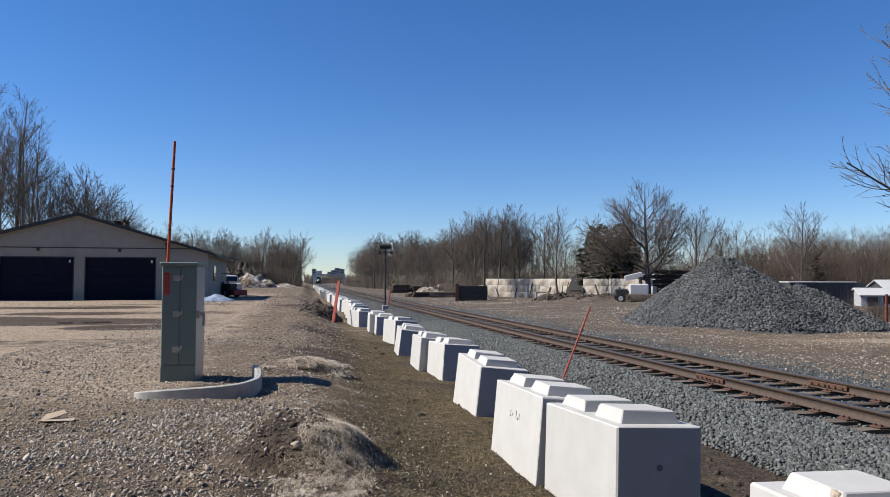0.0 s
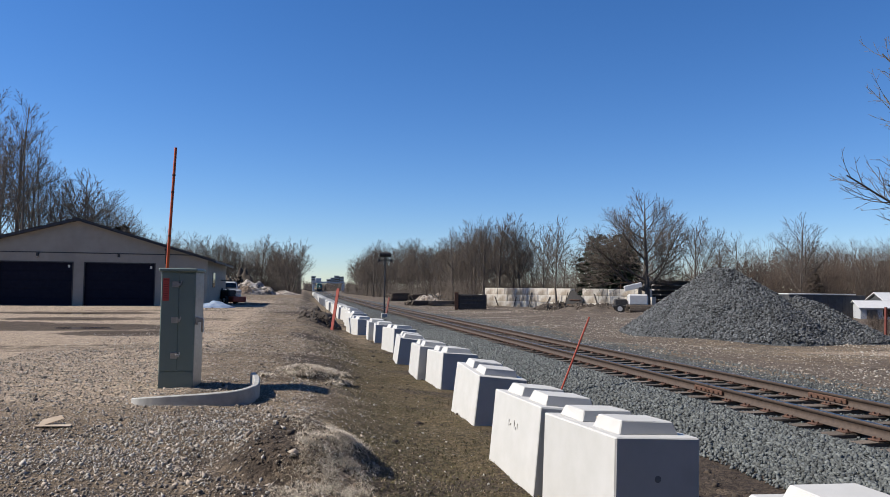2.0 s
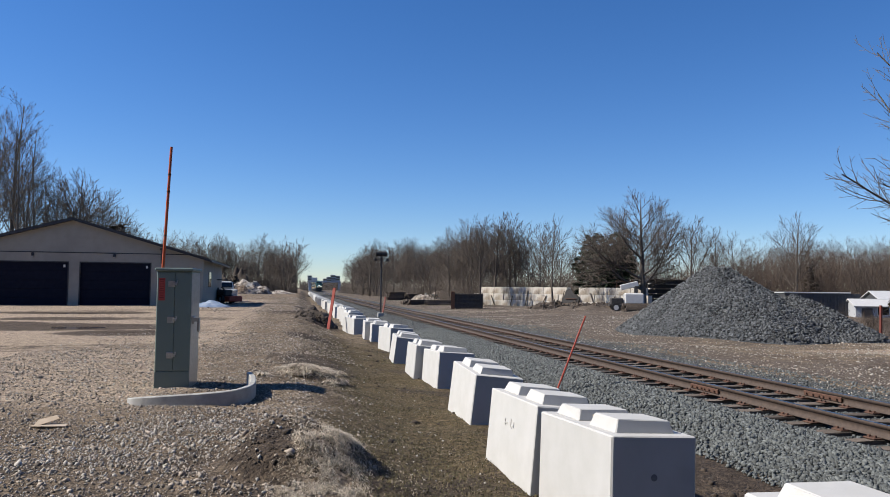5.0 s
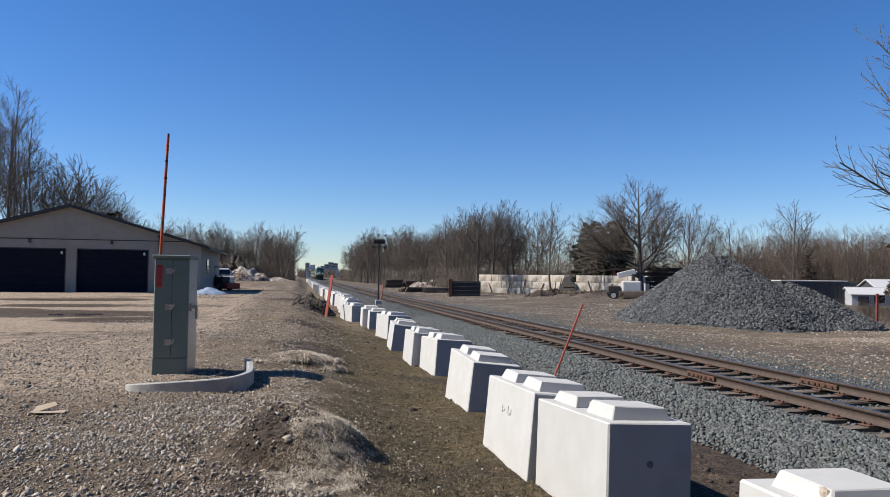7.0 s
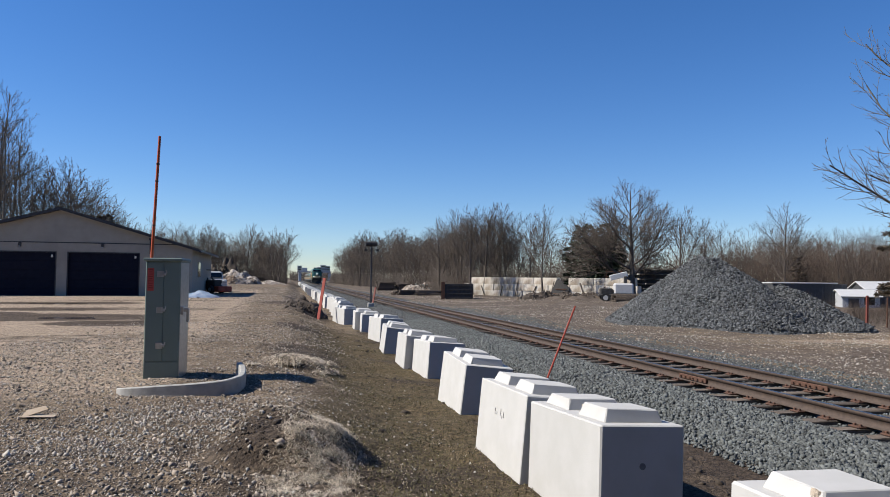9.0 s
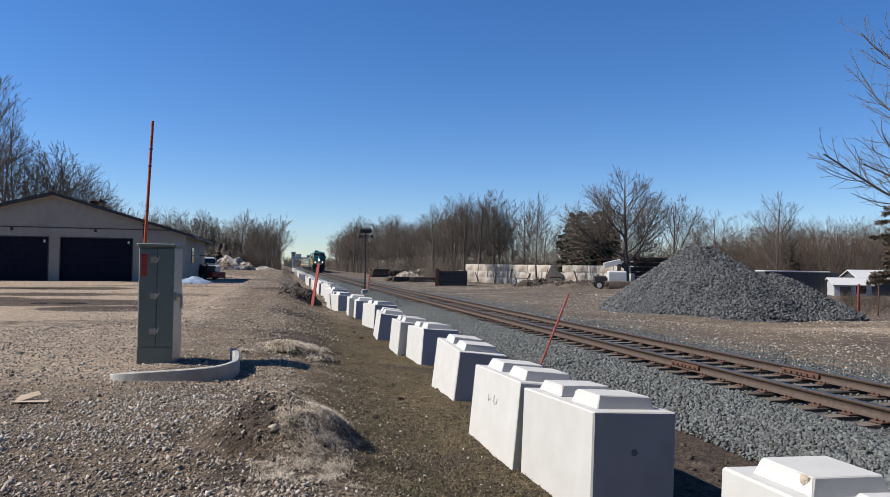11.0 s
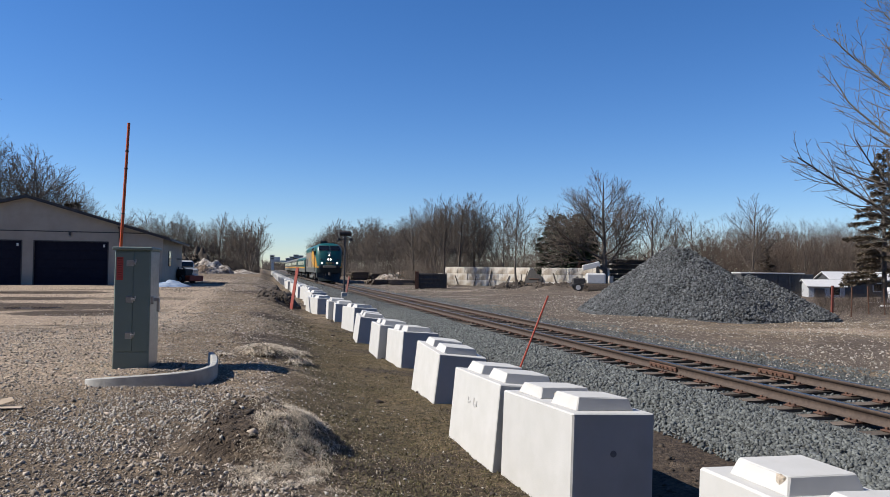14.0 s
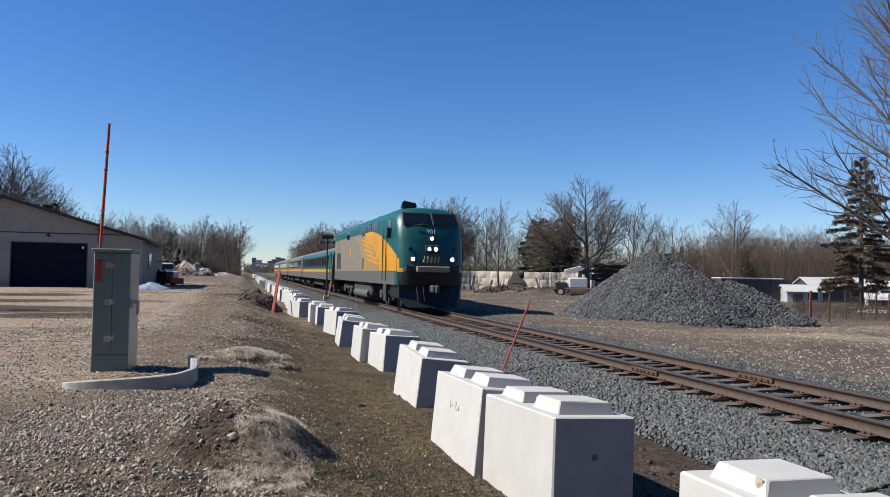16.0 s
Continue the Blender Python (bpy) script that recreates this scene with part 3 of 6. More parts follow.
stuff("yard_gravel", raw_mesh("yard_gravel", *stones(x, y, ground_z(x, y) + 0.003, rng.uniform(0.02, 0.07, len(x)) * (1 + 1.2 * (y > 55)))), M_GRAVEL, "brown stones and rubble on the yard's bare ground", "gravel")
hx, hy = -0.05 + rng.normal(size=700) * 0.36, 7.05 + rng.normal(size=700) * 0.42
x, y = scatter(900, -1.2, 5.0, 5.5, 34, lambda x, y: np.where((x > 1.6) | (y > 30), 1.0, 0.35), 1.2)
x, y = np.concatenate([x, hx]), np.concatenate([y, hy])
x9, y9 = scatter(9000, -5.5, 1.6, 18, 42, lambda x, y: np.where(x > -2.5, 1.0, 0.3), 1.3)
xf, yf = scatter(6000, -6.0, 2.0, 42, 105, lambda x, y: np.where(x > -2.5, 1.0, 0.35), 1.2)
x9, y9 = np.concatenate([x9, xf + bend(yf)]), np.concatenate([y9, yf])
stuff("bank_gravel", raw_mesh("bank_gravel", *stones(x9, y9, ground_z(x9, y9) + 0.004, rng.uniform(0.025, 0.075, len(x9)) * (1 + 0.8 * (y9 > 42)))), M_GRAVEL, "coarse tan gravel along the bank", "gravel")
stuff("soil_clods", raw_mesh("soil_clods", *stones(x, y, ground_z(x, y), np.where(np.arange(len(x)) < len(x) - 700, rng.gamma(2.0, 0.022, len(x)) + 0.015, rng.gamma(2.0, 0.007, len(x)) + 0.008))), M_SOIL, "dark clods of turned soil beside the blocks", "soil")


def blades(x, y, h, lean=0.7, width=0.006):
    """Grass blades, one bent strip each."""
    n = len(x)
    z = ground_z(x, y) - 0.005
    a = rng.uniform(0, 2 * np.pi, n)
    d = np.stack([np.cos(a), np.sin(a)], -1)
    w = np.stack([-np.sin(a), np.cos(a)], -1) * width
    l = rng.uniform(0.2, 1.0, n) * lean
    v = np.zeros((n, 5, 3))
    b = np.stack([x, y, z], -1)
    v[:, 0], v[:, 1], v[:, 2], v[:, 3], v[:, 4] = b, b, b, b, b
    v[:, 0, :2] += w
    v[:, 1, :2] -= w
    v[:, 2, :2] += w * 0.7 + d * (h * l * 0.4)[:, None]
    v[:, 3, :2] += -w * 0.7 + d * (h * l * 0.4)[:, None]
    v[:, 2, 2] += h * 0.6
    v[:, 3, 2] += h * 0.6
    v[:, 4, :2] += d * (h * l)[:, None]
    v[:, 4, 2] += h * (1 - 0.4 * l)
    i = (np.arange(n) * 5)[:, None, None]
    f = np.array([(0, 1, 3), (0, 3, 2), (2, 3, 4)])[None] + i
    return v.reshape(-1, 3), f.reshape(-1, 3)


def verge(x, y):
    return step(0.3, 1.4, x + 0.3 * wave(x, y, 1.3)) * (1 - step(2.4, 3.2, x)) * (0.45 + 0.55 * step(-0.2, 0.5, wave(x, y, 2.3, 1.0)))


x, y = scatter(75000, 0.0, 3.4, 5.3, 26, verge, 1.7)
stuff("grass", raw_mesh("grass", *blades(x, y, rng.uniform(0.012, 0.042, len(x)), 1.5)), M_GRASS, "short sparse green grass on the verge", "grass")
x, y = scatter(62000, 0.0, 3.4, 5.3, 32, lambda x, y: verge(x, y) * (0.25 + 0.75 * (wave(x, y, 4.0, 3.0) > 0.05)), 1.6)
stuff("dry_grass", raw_mesh("dry_grass", *blades(x, y, rng.uniform(0.01, 0.036, len(x)), 2.2, 0.004)), M_STRAW_DULL, "dead straw among the verge grass", "grass")
bx, by = [], []
for hx, hy, wx, wy, n, m in ((0.36, 6.75, 0.17, 0.38, 10000, 60), (0.48, 7.4, 0.10, 0.28, 5000, 40), (0.15, 6.1, 0.22, 0.22, 2500, 30), (0.3, 14.6, 0.30, 0.40, 4200, 40)):
    cx, cy = hx + rng.normal(size=m) * wx, hy + rng.normal(size=m) * wy
    w = rng.integers(0, m, n)
    bx.append(cx[w] + rng.normal(size=n) * 0.035)
    by.append(cy[w] + rng.normal(size=n) * 0.045)
bx, by = np.concatenate(bx), np.concatenate(by)
stuff("straw_tufts", raw_mesh("straw_tufts", *blades(bx, by, np.where(by > 12, rng.uniform(0.05, 0.13, len(bx)), rng.uniform(0.012, 0.05, len(bx))), 3.0, np.where(by > 12, 0.007, 0.0021)[:, None])), M_STRAW, "matted tufts of bleached dead grass on the bank", "grass")


# ---- concrete blocks ----
BW, BH, BL = 0.76, 0.76, 1.52


def block_mesh(i):
    r = random.Random(40 + i)
    bm = bmesh.new()
    box(bm, (0, 0, BH / 2 - 0.08), (BW, BL, BH + 0.16), 0.012)
    for s in (-1, 1):
        box(bm, (0, s * 0.36, BH + 0.05), (0.55, 0.50, 0.11), 0.008, taper=0.86)
    for v in bm.verts:
        v.co += Vector((r.uniform(-1, 1), r.uniform(-1, 1), r.uniform(-1, 1))) * 0.004
    return mesh_of("concrete_block", bm)


# A thin disc just proud of the face; its dark colour gives the hole's shade.
def recess(bm_r, depth, n=16):
    bm = bmesh.new()
    rod(bm, (0, 0.02, 0), (0, -depth, 0), bm_r, bm_r * 0.86, n)
    return bm


BLOCKS = [block_mesh(i) for i in range(4)]
for me in BLOCKS:
    me.materials.append(M_CONCRETE)
SOCKET = mesh_of("lifting_socket", recess(0.032, 0.003))
SOCKET.materials.append(M_HOLE_SHADE)
HOOK = mesh_of("lifting_loop", one_rod((-0.05, 0, BH + 0.03), (0.05, 0, BH + 0.03), 0.012))
HOOK.materials.append(M_RUST)
ROW = [  # x, y, z, turn, pitch, lean
    (3.13, 3.36, 0.04, 2.0, 0.0, 2.0),
    (2.82, 6.24, 0.11, 2.67, -1.99, 2.65), (2.70, 7.84, 0.10, 2.25, -0.74, 5.46), (3.00, 11.55, 0.02, 0.91, 2.36, 6.0), (3.25, 15.55, -0.03, 2.0, -2.0, 3.8),
    (3.06, 17.15, -0.01, -1.2, -1.0, 5.0), (3.05, 20.38, -0.02, -3.1, 0.7, 7.0), (3.29, 24.24, 0.02, 8.0, -0.7, 3.0), (3.27, 28.3, -0.05, -3.5, -0.7, 2.6),
    (3.15, 29.9, -0.01, -2.0, 0, 1.8), (2.75, 33.4, -0.02, 16.0, 1.0, 0.6), (2.95, 38.6, 0.05, 12.0, 0, 1.0), (3.2, 44.8, 0.05, 7.0, 0, 1.0)]
rr = random.Random(11)
yy = 44.8
while yy < 235:
    yy += rr.choice((1.7, 2.4, 3.0, 4.0))
    ROW.append((3.1 + float(bend(yy)) + rr.uniform(-0.15, 0.15), yy, 0.03, rr.uniform(-8, 10), rr.uniform(-1, 1), rr.uniform(0, 4)))
for i, (bx0, by0, bz0, turn, pitch, lean) in enumerate(ROW):
    b = part("concrete_block", BLOCKS[i % 4], None)
    b.matrix_basis = pose(bx0, by0, bz0 - (0.02 if i else 0), pitch, lean, turn)
    tagged(b, "whitish precast concrete block with two raised keys, leaning on bare soil" if i < 8 else "whitish precast concrete block set along the track", "concrete block", "row of concrete blocks along the track")
    s = part("lifting_socket", SOCKET, None, b, "flat disc coloured dark for the shade of a round hole")
    s.matrix_basis = pose(0.0, -BL / 2, 0.43)
# faint grey scuffs on one block
scuffed = bpy.data.objects["concrete_block.002"]
for k, (py, pz, w, h) in enumerate(((0.16, 0.46, 0.02, 0.07), (0.12, 0.45, 0.05, 0.02), (-0.02, 0.47, 0.025, 0.08), (-0.06, 0.43, 0.04, 0.03), (-0.12, 0.46, 0.02, 0.06))):
    p = part("scuff_mark", one_box((-BW / 2 - 0.002, py, pz), (0.004, w, h)), M_SCUFF, scuffed)
# broken corners
for k, (px, py, pz, r) in enumerate(((-0.228, -0.135, 0.83, 0.03), (-0.235, 0.2, 0.825, 0.042))):
    v, f = stones(np.array([px]), np.array([py]), np.array([pz]), np.array([r * 2.0]), 0.25, fine=True)
    c = part("chipped_patch", raw_mesh("chipped_patch", v, f), M_CHIP, bpy.data.objects["concrete_block"] if k else bpy.data.objects["concrete_block.001"], "chipped key showing tan aggregate")


# ---- signal cabinet ----
def build_cabinet():
    z0 = float(ground_z(-1.93, 12.9))
    c = thing("equipment_cabinet", pose(-1.925, 12.95, z0 - 0.03, 0, 0, -5.0), "grey-green steel trackside equipment cabinet with two doors", "equipment cabinet")
    w, d, h = 0.55, 0.62, 1.93
    part("body", one_box((0, 0, h / 2), (w, d, h), 0.008), M_CABINET, c)
    part("roof", one_box((0, -0.01, h + 0.025), (w + 0.06, d + 0.07, 0.055), 0.012), M_CABINET, c)
    for s, x0, x1 in ((-1, -w / 2 + 0.012, 0.012), (1, 0.020, w / 2 - 0.012)):
        door = part("door", one_box(((x0 + x1) / 2, -d / 2 - 0.008, 0.30 + 0.80), (x1 - x0, 0.016, 1.60), 0.004), M_CABINET, c)
    for z in (0.55, 1.13, 1.72):
        l = part("latch", one_box((-0.035, -d / 2 - 0.022, z), (0.11, 0.014, 0.10), 0.004), M_STEEL, c, "recessed steel latch plate")
        part("hasp", one_box((0.025, -d / 2 - 0.030, z), (0.055, 0.03, 0.05), 0.006), M_STEEL, l)
        part("tab", one_box((0.055, -d / 2 - 0.026, z + 0.035), (0.02, 0.02, 0.05), 0.004), M_STEEL, l)
    part("kick_plate", one_box((0, -d / 2 - 0.006, 0.15), (w - 0.006, 0.012, 0.27), 0.004), M_CABINET, c)
    part("side_sheet", one_box((w / 2 + 0.003, 0.0, h / 2), (0.008, d - 0.03, h - 0.04), 0.002), M_STEEL, c, "bare galvanised side sheet")
    st = part("warning_label", one_box((-w / 2 + 0.085, -d / 2 - 0.0185, 1.63), (0.10, 0.003, 0.37)), M_STICKER, c, "faded red warning label")
    for k in range(9):
        part("print_bar", one_box((-w / 2 + 0.085, -d / 2 - 0.0210, 1.79 - k * 0.037), (0.075 - 0.02 * (k % 3 == 1), 0.002, 0.013 if k else 0.022)), mat_bar, st)
    hb = bmesh.new()
    box(hb, (w / 2 + 0.025, -d / 2 + 0.12, 1.12), (0.05, 0.14, 0.13), 0.008)
    box(hb, (w / 2 + 0.085, -d / 2 + 0.08, 1.13), (0.10, 0.05, 0.06), 0.008)
    box(hb, (w / 2 + 0.115, -d / 2 + 0.08, 1.03), (0.045, 0.035, 0.20), 0.008)
    part("side_handle", hb, M_STEEL, c, "galvanised side handle with padlock")
    wp = bmesh.new()
    rod(wp, (-0.385, 0.36, 0.1), (-0.362, 0.36, 2.0), 0.026, 0.026, 10)
    rod(wp, (-0.362, 0.36, 2.0), (-0.285, 0.36, 4.12), 0.026, 0.023, 10)
    wpo = part("marker_whip", wp, M_ORANGE, c, "tall thin orange snow marker rod behind the cabinet")
    for z in (2.55, 3.32, 3.62):
        bands = bmesh.new()
        rod(bands, (-0.362 + 0.073 * (z - 2) / 2.02, 0.36, z), (-0.362 + 0.073 * (z + 0.02 - 2) / 2.02, 0.36, z + 0.025), 0.029, n=10)
        part("rod_joint", bands, M_RUST, wpo)


mat_bar = mat("dark_print", (0.25, 0.035, 0.03), (0.3, 0.04, 0.035), 20, 0.7, bump=0)
build_cabinet()


def build_curb():
    """A curved precast kerb round the front of the cabinet."""
    pts = [(-2.28, 11.22), (-2.20, 11.02), (-1.93, 10.88), (-1.54, 10.8), (-1.16, 10.72), (-0.82, 10.72), (-0.63, 10.86), (-0.58, 11.2), (-0.62, 12.1), (-0.72, 12.7)]
    q = np.array(pts)
    k = np.linspace(0, len(q) - 1, 46)
    q = np.stack([np.interp(k, np.arange(len(q)), q[:, 0]), np.interp(k, np.arange(len(q)), q[:, 1])], -1)
    for _ in range(6):
        q[1:-1] = (q[:-2] + 2 * q[1:-1] + q[2:]) / 4
    pts = [tuple(map(float, a)) for a in q]
    bm = bmesh.new()
    rings = []
    for i, (px, py) in enumerate(pts):
        a, b = Vector(pts[max(0, i - 1)]), Vector(pts[min(len(pts) - 1, i + 1)])
        n = (b - a).normalized()
        n = Vector((n.y, -n.x)) * 0.045
        z = float(ground_z(px, py))
        s = i / (len(pts) - 1)
        top = 0.45 + 0.18 * min(1, s * 1.5)
        bot = min(z, 0.4) - 0.12
        rings.append([bm.verts.new((px + n.x * k, py + n.y * k, h)) for k, h in ((1, bot), (1, top - 0.012), (0.75, top), (-0.75, top), (-1, top - 0.012), (-1, bot))])
    for i in range(len(rings) - 1):
        for j in range(6):
            bm.faces.new((rings[i][j], rings[i + 1][j], rings[i + 1][(j + 1) % 6], rings[i][(j + 1) % 6]))
    bm.faces.new(rings[0])
    bm.faces.new(rings[-1][::-1])
    bmesh.ops.recalc_face_normals(bm, faces=bm.faces)
    ob = part("curved_kerb", bm, M_CURB)
    tagged(ob, "curved grey concrete kerb half buried before the cabinet", "kerb")


build_curb()


# ---- train ----
def build_wheelset(parent, y, x_half=0.75, r=0.5):
    for s in (-1, 1):
        bm = bmesh.new()
        rod(bm, (s * x_half - 0.065, 0, 0), (s * x_half + 0.065, 0, 0), r, r, 24)
        w = part("wheel", bm, M_UNDER, parent)
        w.matrix_basis = pose(0, y, r)
        part("tread", one_rod((s * x_half - 0.05, 0, 0), (s * x_half + 0.07, 0, 0), r * 0.72, r * 0.66, 20), M_RUST, w)


def build_bogie(parent, y, base=2.6):
    bm = bmesh.new()
    for s in (-1, 1):
        box(bm, (s * 1.05, 0, 0.72), (0.16, base + 1.0, 0.26), 0.04)
        for k in (-base / 2, base / 2):
            box(bm, (s * 1.06, k, 0.52), (0.26, 0.42, 0.42), 0.06)
            rod(bm, (s * 1.1, k + 0.5 * (1 if k < 0 else -1), 0.55), (s * 1.1, k + 0.5 * (1 if k < 0 else -1), 0.98), 0.11, n=10)
        rod(bm, (s * 1.16, -0.3, 0.5), (s * 1.16, 0.7, 0.95), 0.05, n=8)
    box(bm, (0, 0, 0.75), (2.1, 0.7, 0.3), 0.04)
    b = part("bogie", bm, M_UNDER, parent, "grimy cast bogie frame")
    b.matrix_basis = pose(0, y, 0)
    for k in (-base / 2, base / 2):
        build_wheelset(b, k)


def build_loco():
    e = thing("locomotive", pose(0, 0, 0), "teal and yellow diesel passenger locomotive with lit headlights", "locomotive")
    prof = [(0.10, 1.05), (0.0, 1.60), (0.0, 1.75), (0.05, 2.15), (0.20, 2.90), (0.40, 3.52), (0.80, 4.12), (1.05, 4.28), (1.7, 4.38), (3.0, 4.42), (8.0, 4.42), (14.0, 4.42), (20.7, 4.42)]
    xs = [-1.50, -1.44, -1.28, -0.95, -0.5, 0.0, 0.5, 0.95, 1.28, 1.44, 1.50]
    bm = bmesh.new()
    grid = []
    for i, (y, z) in enumerate(prof):
        row = []
        for x in xs:
            q = abs(x) / 1.5
            back = (0.16 * q ** 2 + 0.28 * q ** 10) * max(0.0, 1 - y / 3.0)
            crown = (0.14 * q ** 2 + 0.34 * q ** 8) * min(1, max(0, (z - 3.7) / 0.6))
            row.append(bm.verts.new((x, y + back, z - crown)))
        grid.append(row)
    for i in range(len(prof) - 1):
        for j in range(len(xs) - 1):
            f = bm.faces.new((grid[i][j], grid[i][j + 1], grid[i + 1][j + 1], grid[i + 1][j]))
            f.smooth = True
            f.material_index = 1 if (j in (0, len(xs) - 2) or (j in (1, len(xs) - 3) and i == 1)) and i in (1, 2) else 2 if i == 0 else 0
    for j in (0, -1):
        edge = [g[j] for g in grid]
        low = [bm.verts.new((edge[0].co.x, 20.7, 1.05))]
        bm.faces.new(edge + low)
    bm.faces.new(grid[-1] + [v for v in (bm.verts.new((1.5, 20.7, 1.05)), bm.verts.new((-1.5, 20.7, 1.05)))])
    bmesh.ops.recalc_face_normals(bm, faces=bm.faces)
    body = part("body", bm, M_TEAL, e, "teal body with a rounded roof and nose")
    body.data.materials.append(M_YELLOW)
    body.data.materials.append(M_PILOT)

    def curve(y):  # lower edge of the teal on the sides
        return 2.2 + 1.38 * math.sin(min(1, max(0, (y - 0.3) / 7.0)) * math.pi / 2)
    for s in (-1, 1):
        x = s * 1.506
        n = 26
        top = [(0.52 + 20.1 * k / n * (k / n) ** 0.4, 0) for k in range(n + 1)]
        top = [(y, curve(y)) for y, _ in top]
        part("side_panel", prism([(0.52, 1.62)] + top + [(20.62, 1.62)], s * 0.004, "x", x), M_SILVER, e, "dusty warm-grey side panel")
        yel = [(0.54, 1.64)] + [(0.54 + k * 0.34, curve(0.54 + k * 0.34) - 0.015) for k in range(24)] + [(8.6, 3.30), (7.2, 3.02), (5.6, 2.6), (4.7, 2.1), (4.3, 1.64)]
        part("yellow_sweep", prism(yel, s * 0.004, "x", x + s * 0.006), M_YELLOW, e, "bright yellow sweep behind the nose")
        part("gold_fade", prism([(4.0, 1.64), (4.4, 2.15), (5.4, 2.62), (7.0, 3.05), (8.8, 3.34), (11.5, 3.45), (10.2, 2.9), (9.4, 2.2), (9.0, 1.64)], s * 0.003, "x", x + s * 0.0045), M_GOLD, e, "dull gold part of the side's sweep")
        for k in range(5):
            y0, z0 = 4.3 + k * 0.75, 1.85 + k * 0.26
            part("yellow_streak", prism([(y0, z0), (y0 + 3.6 - k * 0.35, z0 + 0.34), (y0 + 3.6 - k * 0.35, z0 + 0.42), (y0, z0 + 0.15)], s * 0.003, "x", x + s * 0.007), M_YELLOW, e)
        part("side_sill", one_box((s * 1.49, 10.75, 1.32), (0.06, 19.7, 0.56), 0.015), M_SILL, e, "dusty grey side sill")
        for y0, y1, z0, z1 in ((1.75, 2.45, 3.25, 3.85), (5.0, 6.5, 3.45, 3.93), (6.7, 8.2, 3.45, 3.93), (8.4, 9.6, 3.45, 3.93), (14.0, 15.0, 3.45, 3.93)):
            zt = z1 - 3.75
            lean = radians(14) if z1 > 4.0 else 0
            p = part("side_window", one_box((0, 0, 0), (0.03, y1 - y0, z1 - z0), 0.006), M_GLASS, e, "dark side window")
            p.matrix_basis = pose(s * (1.50 if not lean else 1.475), (y0 + y1) / 2, (z0 + z1) / 2, 0, -s * math.degrees(lean) * 0.6)
        for yd in (2.62, 3.48):
            part("door_gap", one_box((s * 1.518, yd, 2.6), (0.01, 0.05, 1.9)), M_BLACKSTEEL, e)
        for y0 in (2.66, 3.44):
            part("grab_rail", one_rod((s * 1.56, y0, 1.2), (s * 1.56, y0, 3.2), 0.02, n=6), M_BLACKSTEEL, e)
        part("steps", one_box((s * 1.45, 3.05, 0.75), (0.12, 0.62, 0.9), 0.02), M_BLACKSTEEL, e)
        part("grille", one_box((s * 1.515, 18.6, 2.25), (0.03, 1.9, 1.0), 0.01), M_BLACKSTEEL, e, "black louvred air intake")
        for y0 in (9.0, 13.5):
            part("small_vent", one_box((s * 1.514, y0, 2.7 if y0 > 10 else 2.0), (0.02, 0.35, 0.6), 0.01), M_YELLOW if y0 > 10 else M_BLACKSTEEL, e)
        part("mirror", one_box((s * 1.66, 1.55, 3.25), (0.22, 0.06, 0.45), 0.02), M_BLACKSTEEL, e)
    # strip along the roof that carries the painted sky sheen
    part("roof_band", one_box((0, 11.5, 4.428), (1.5, 17.8, 0.02), 0.008), M_TEALSHEEN, e)
    # windscreen
    slope = math.degrees(math.atan2(0.40, 0.60))
    for s in (-1, 1):
        p = part("windscreen", one_box((0, 0, 0), (1.13, 0.05, 0.56), 0.02), M_GLASS, e, "black windscreen pane")
        p.matrix_basis = pose(s * 0.66, 0.60, 3.83, -slope, 0, s * 5)
        f = part("windscreen_frame", one_box((0, 0.01, 0), (1.21, 0.04, 0.66), 0.02), M_BLACKSTEEL, e)
        f.matrix_basis = pose(s * 0.66, 0.607, 3.83, -slope, 0, s * 5)
        wiper = part("wiper", one_box((0, 0, 0), (0.5, 0.02, 0.02)), M_BLACKSTEEL, e)
        wiper.matrix_basis = pose(s * 0.6, 0.36, 3.55, -slope, 12 * s, s * 5)
    # lights
    hb = part("headlight_box", one_box((0, 0.10, 2.55), (0.66, 0.10, 0.32), 0.03), M_BLACKSTEEL, e)
    for s in (-1, 1):
        part("headlight", one_rod((s * 0.15, 0.06, 2.55), (s * 0.15, 0.035, 2.55), 0.075, 0.07, 16), M_LAMPGLOW, hb, "lit twin headlight")
        dl = part("ditch_light", one_rod((s * 0.90, 0.22, 2.13), (s * 0.90, 0.03, 2.13), 0.13, 0.12, 16), M_BLACKSTEEL, e)
        part("lens", one_rod((s * 0.90, 0.03, 2.13), (s * 0.90, 0.015, 2.13), 0.08, 0.075, 16), M_LAMPGLOW, dl, "lit ditch light")
        part("marker_light", one_rod((s * 1.0, 0.5, 2.56), (s * 1.0, 0.16, 2.56), 0.09, 0.08, 12), M_BLACKSTEEL, e)
        part("step_light", one_box((s * 1.02, 0.06, 1.74), (0.42, 0.10, 0.30), 0.03), M_BLACKSTEEL, e)
        part("corner_lamp", one_rod((s * 1.1, 0.02, 1.74), (s * 1.1, -0.02, 1.74), 0.09, n=12), M_GREYMETAL, e)
    nb = part("number_light", one_box((0, 0.19, 2.99), (0.30, 0.10, 0.24), 0.02), M_BLACKSTEEL, e)
    part("lamp", one_rod((-0.02, 0.15, 2.99), (-0.02, 0.13, 2.99), 0.065, n=14), M_LAMPGLOW, nb)
    part("anticlimber", one_box((0, -0.06, 1.72), (1.5, 0.22, 0.24), 0.03), M_BUMPER, e, "dusty tan bumper beam")
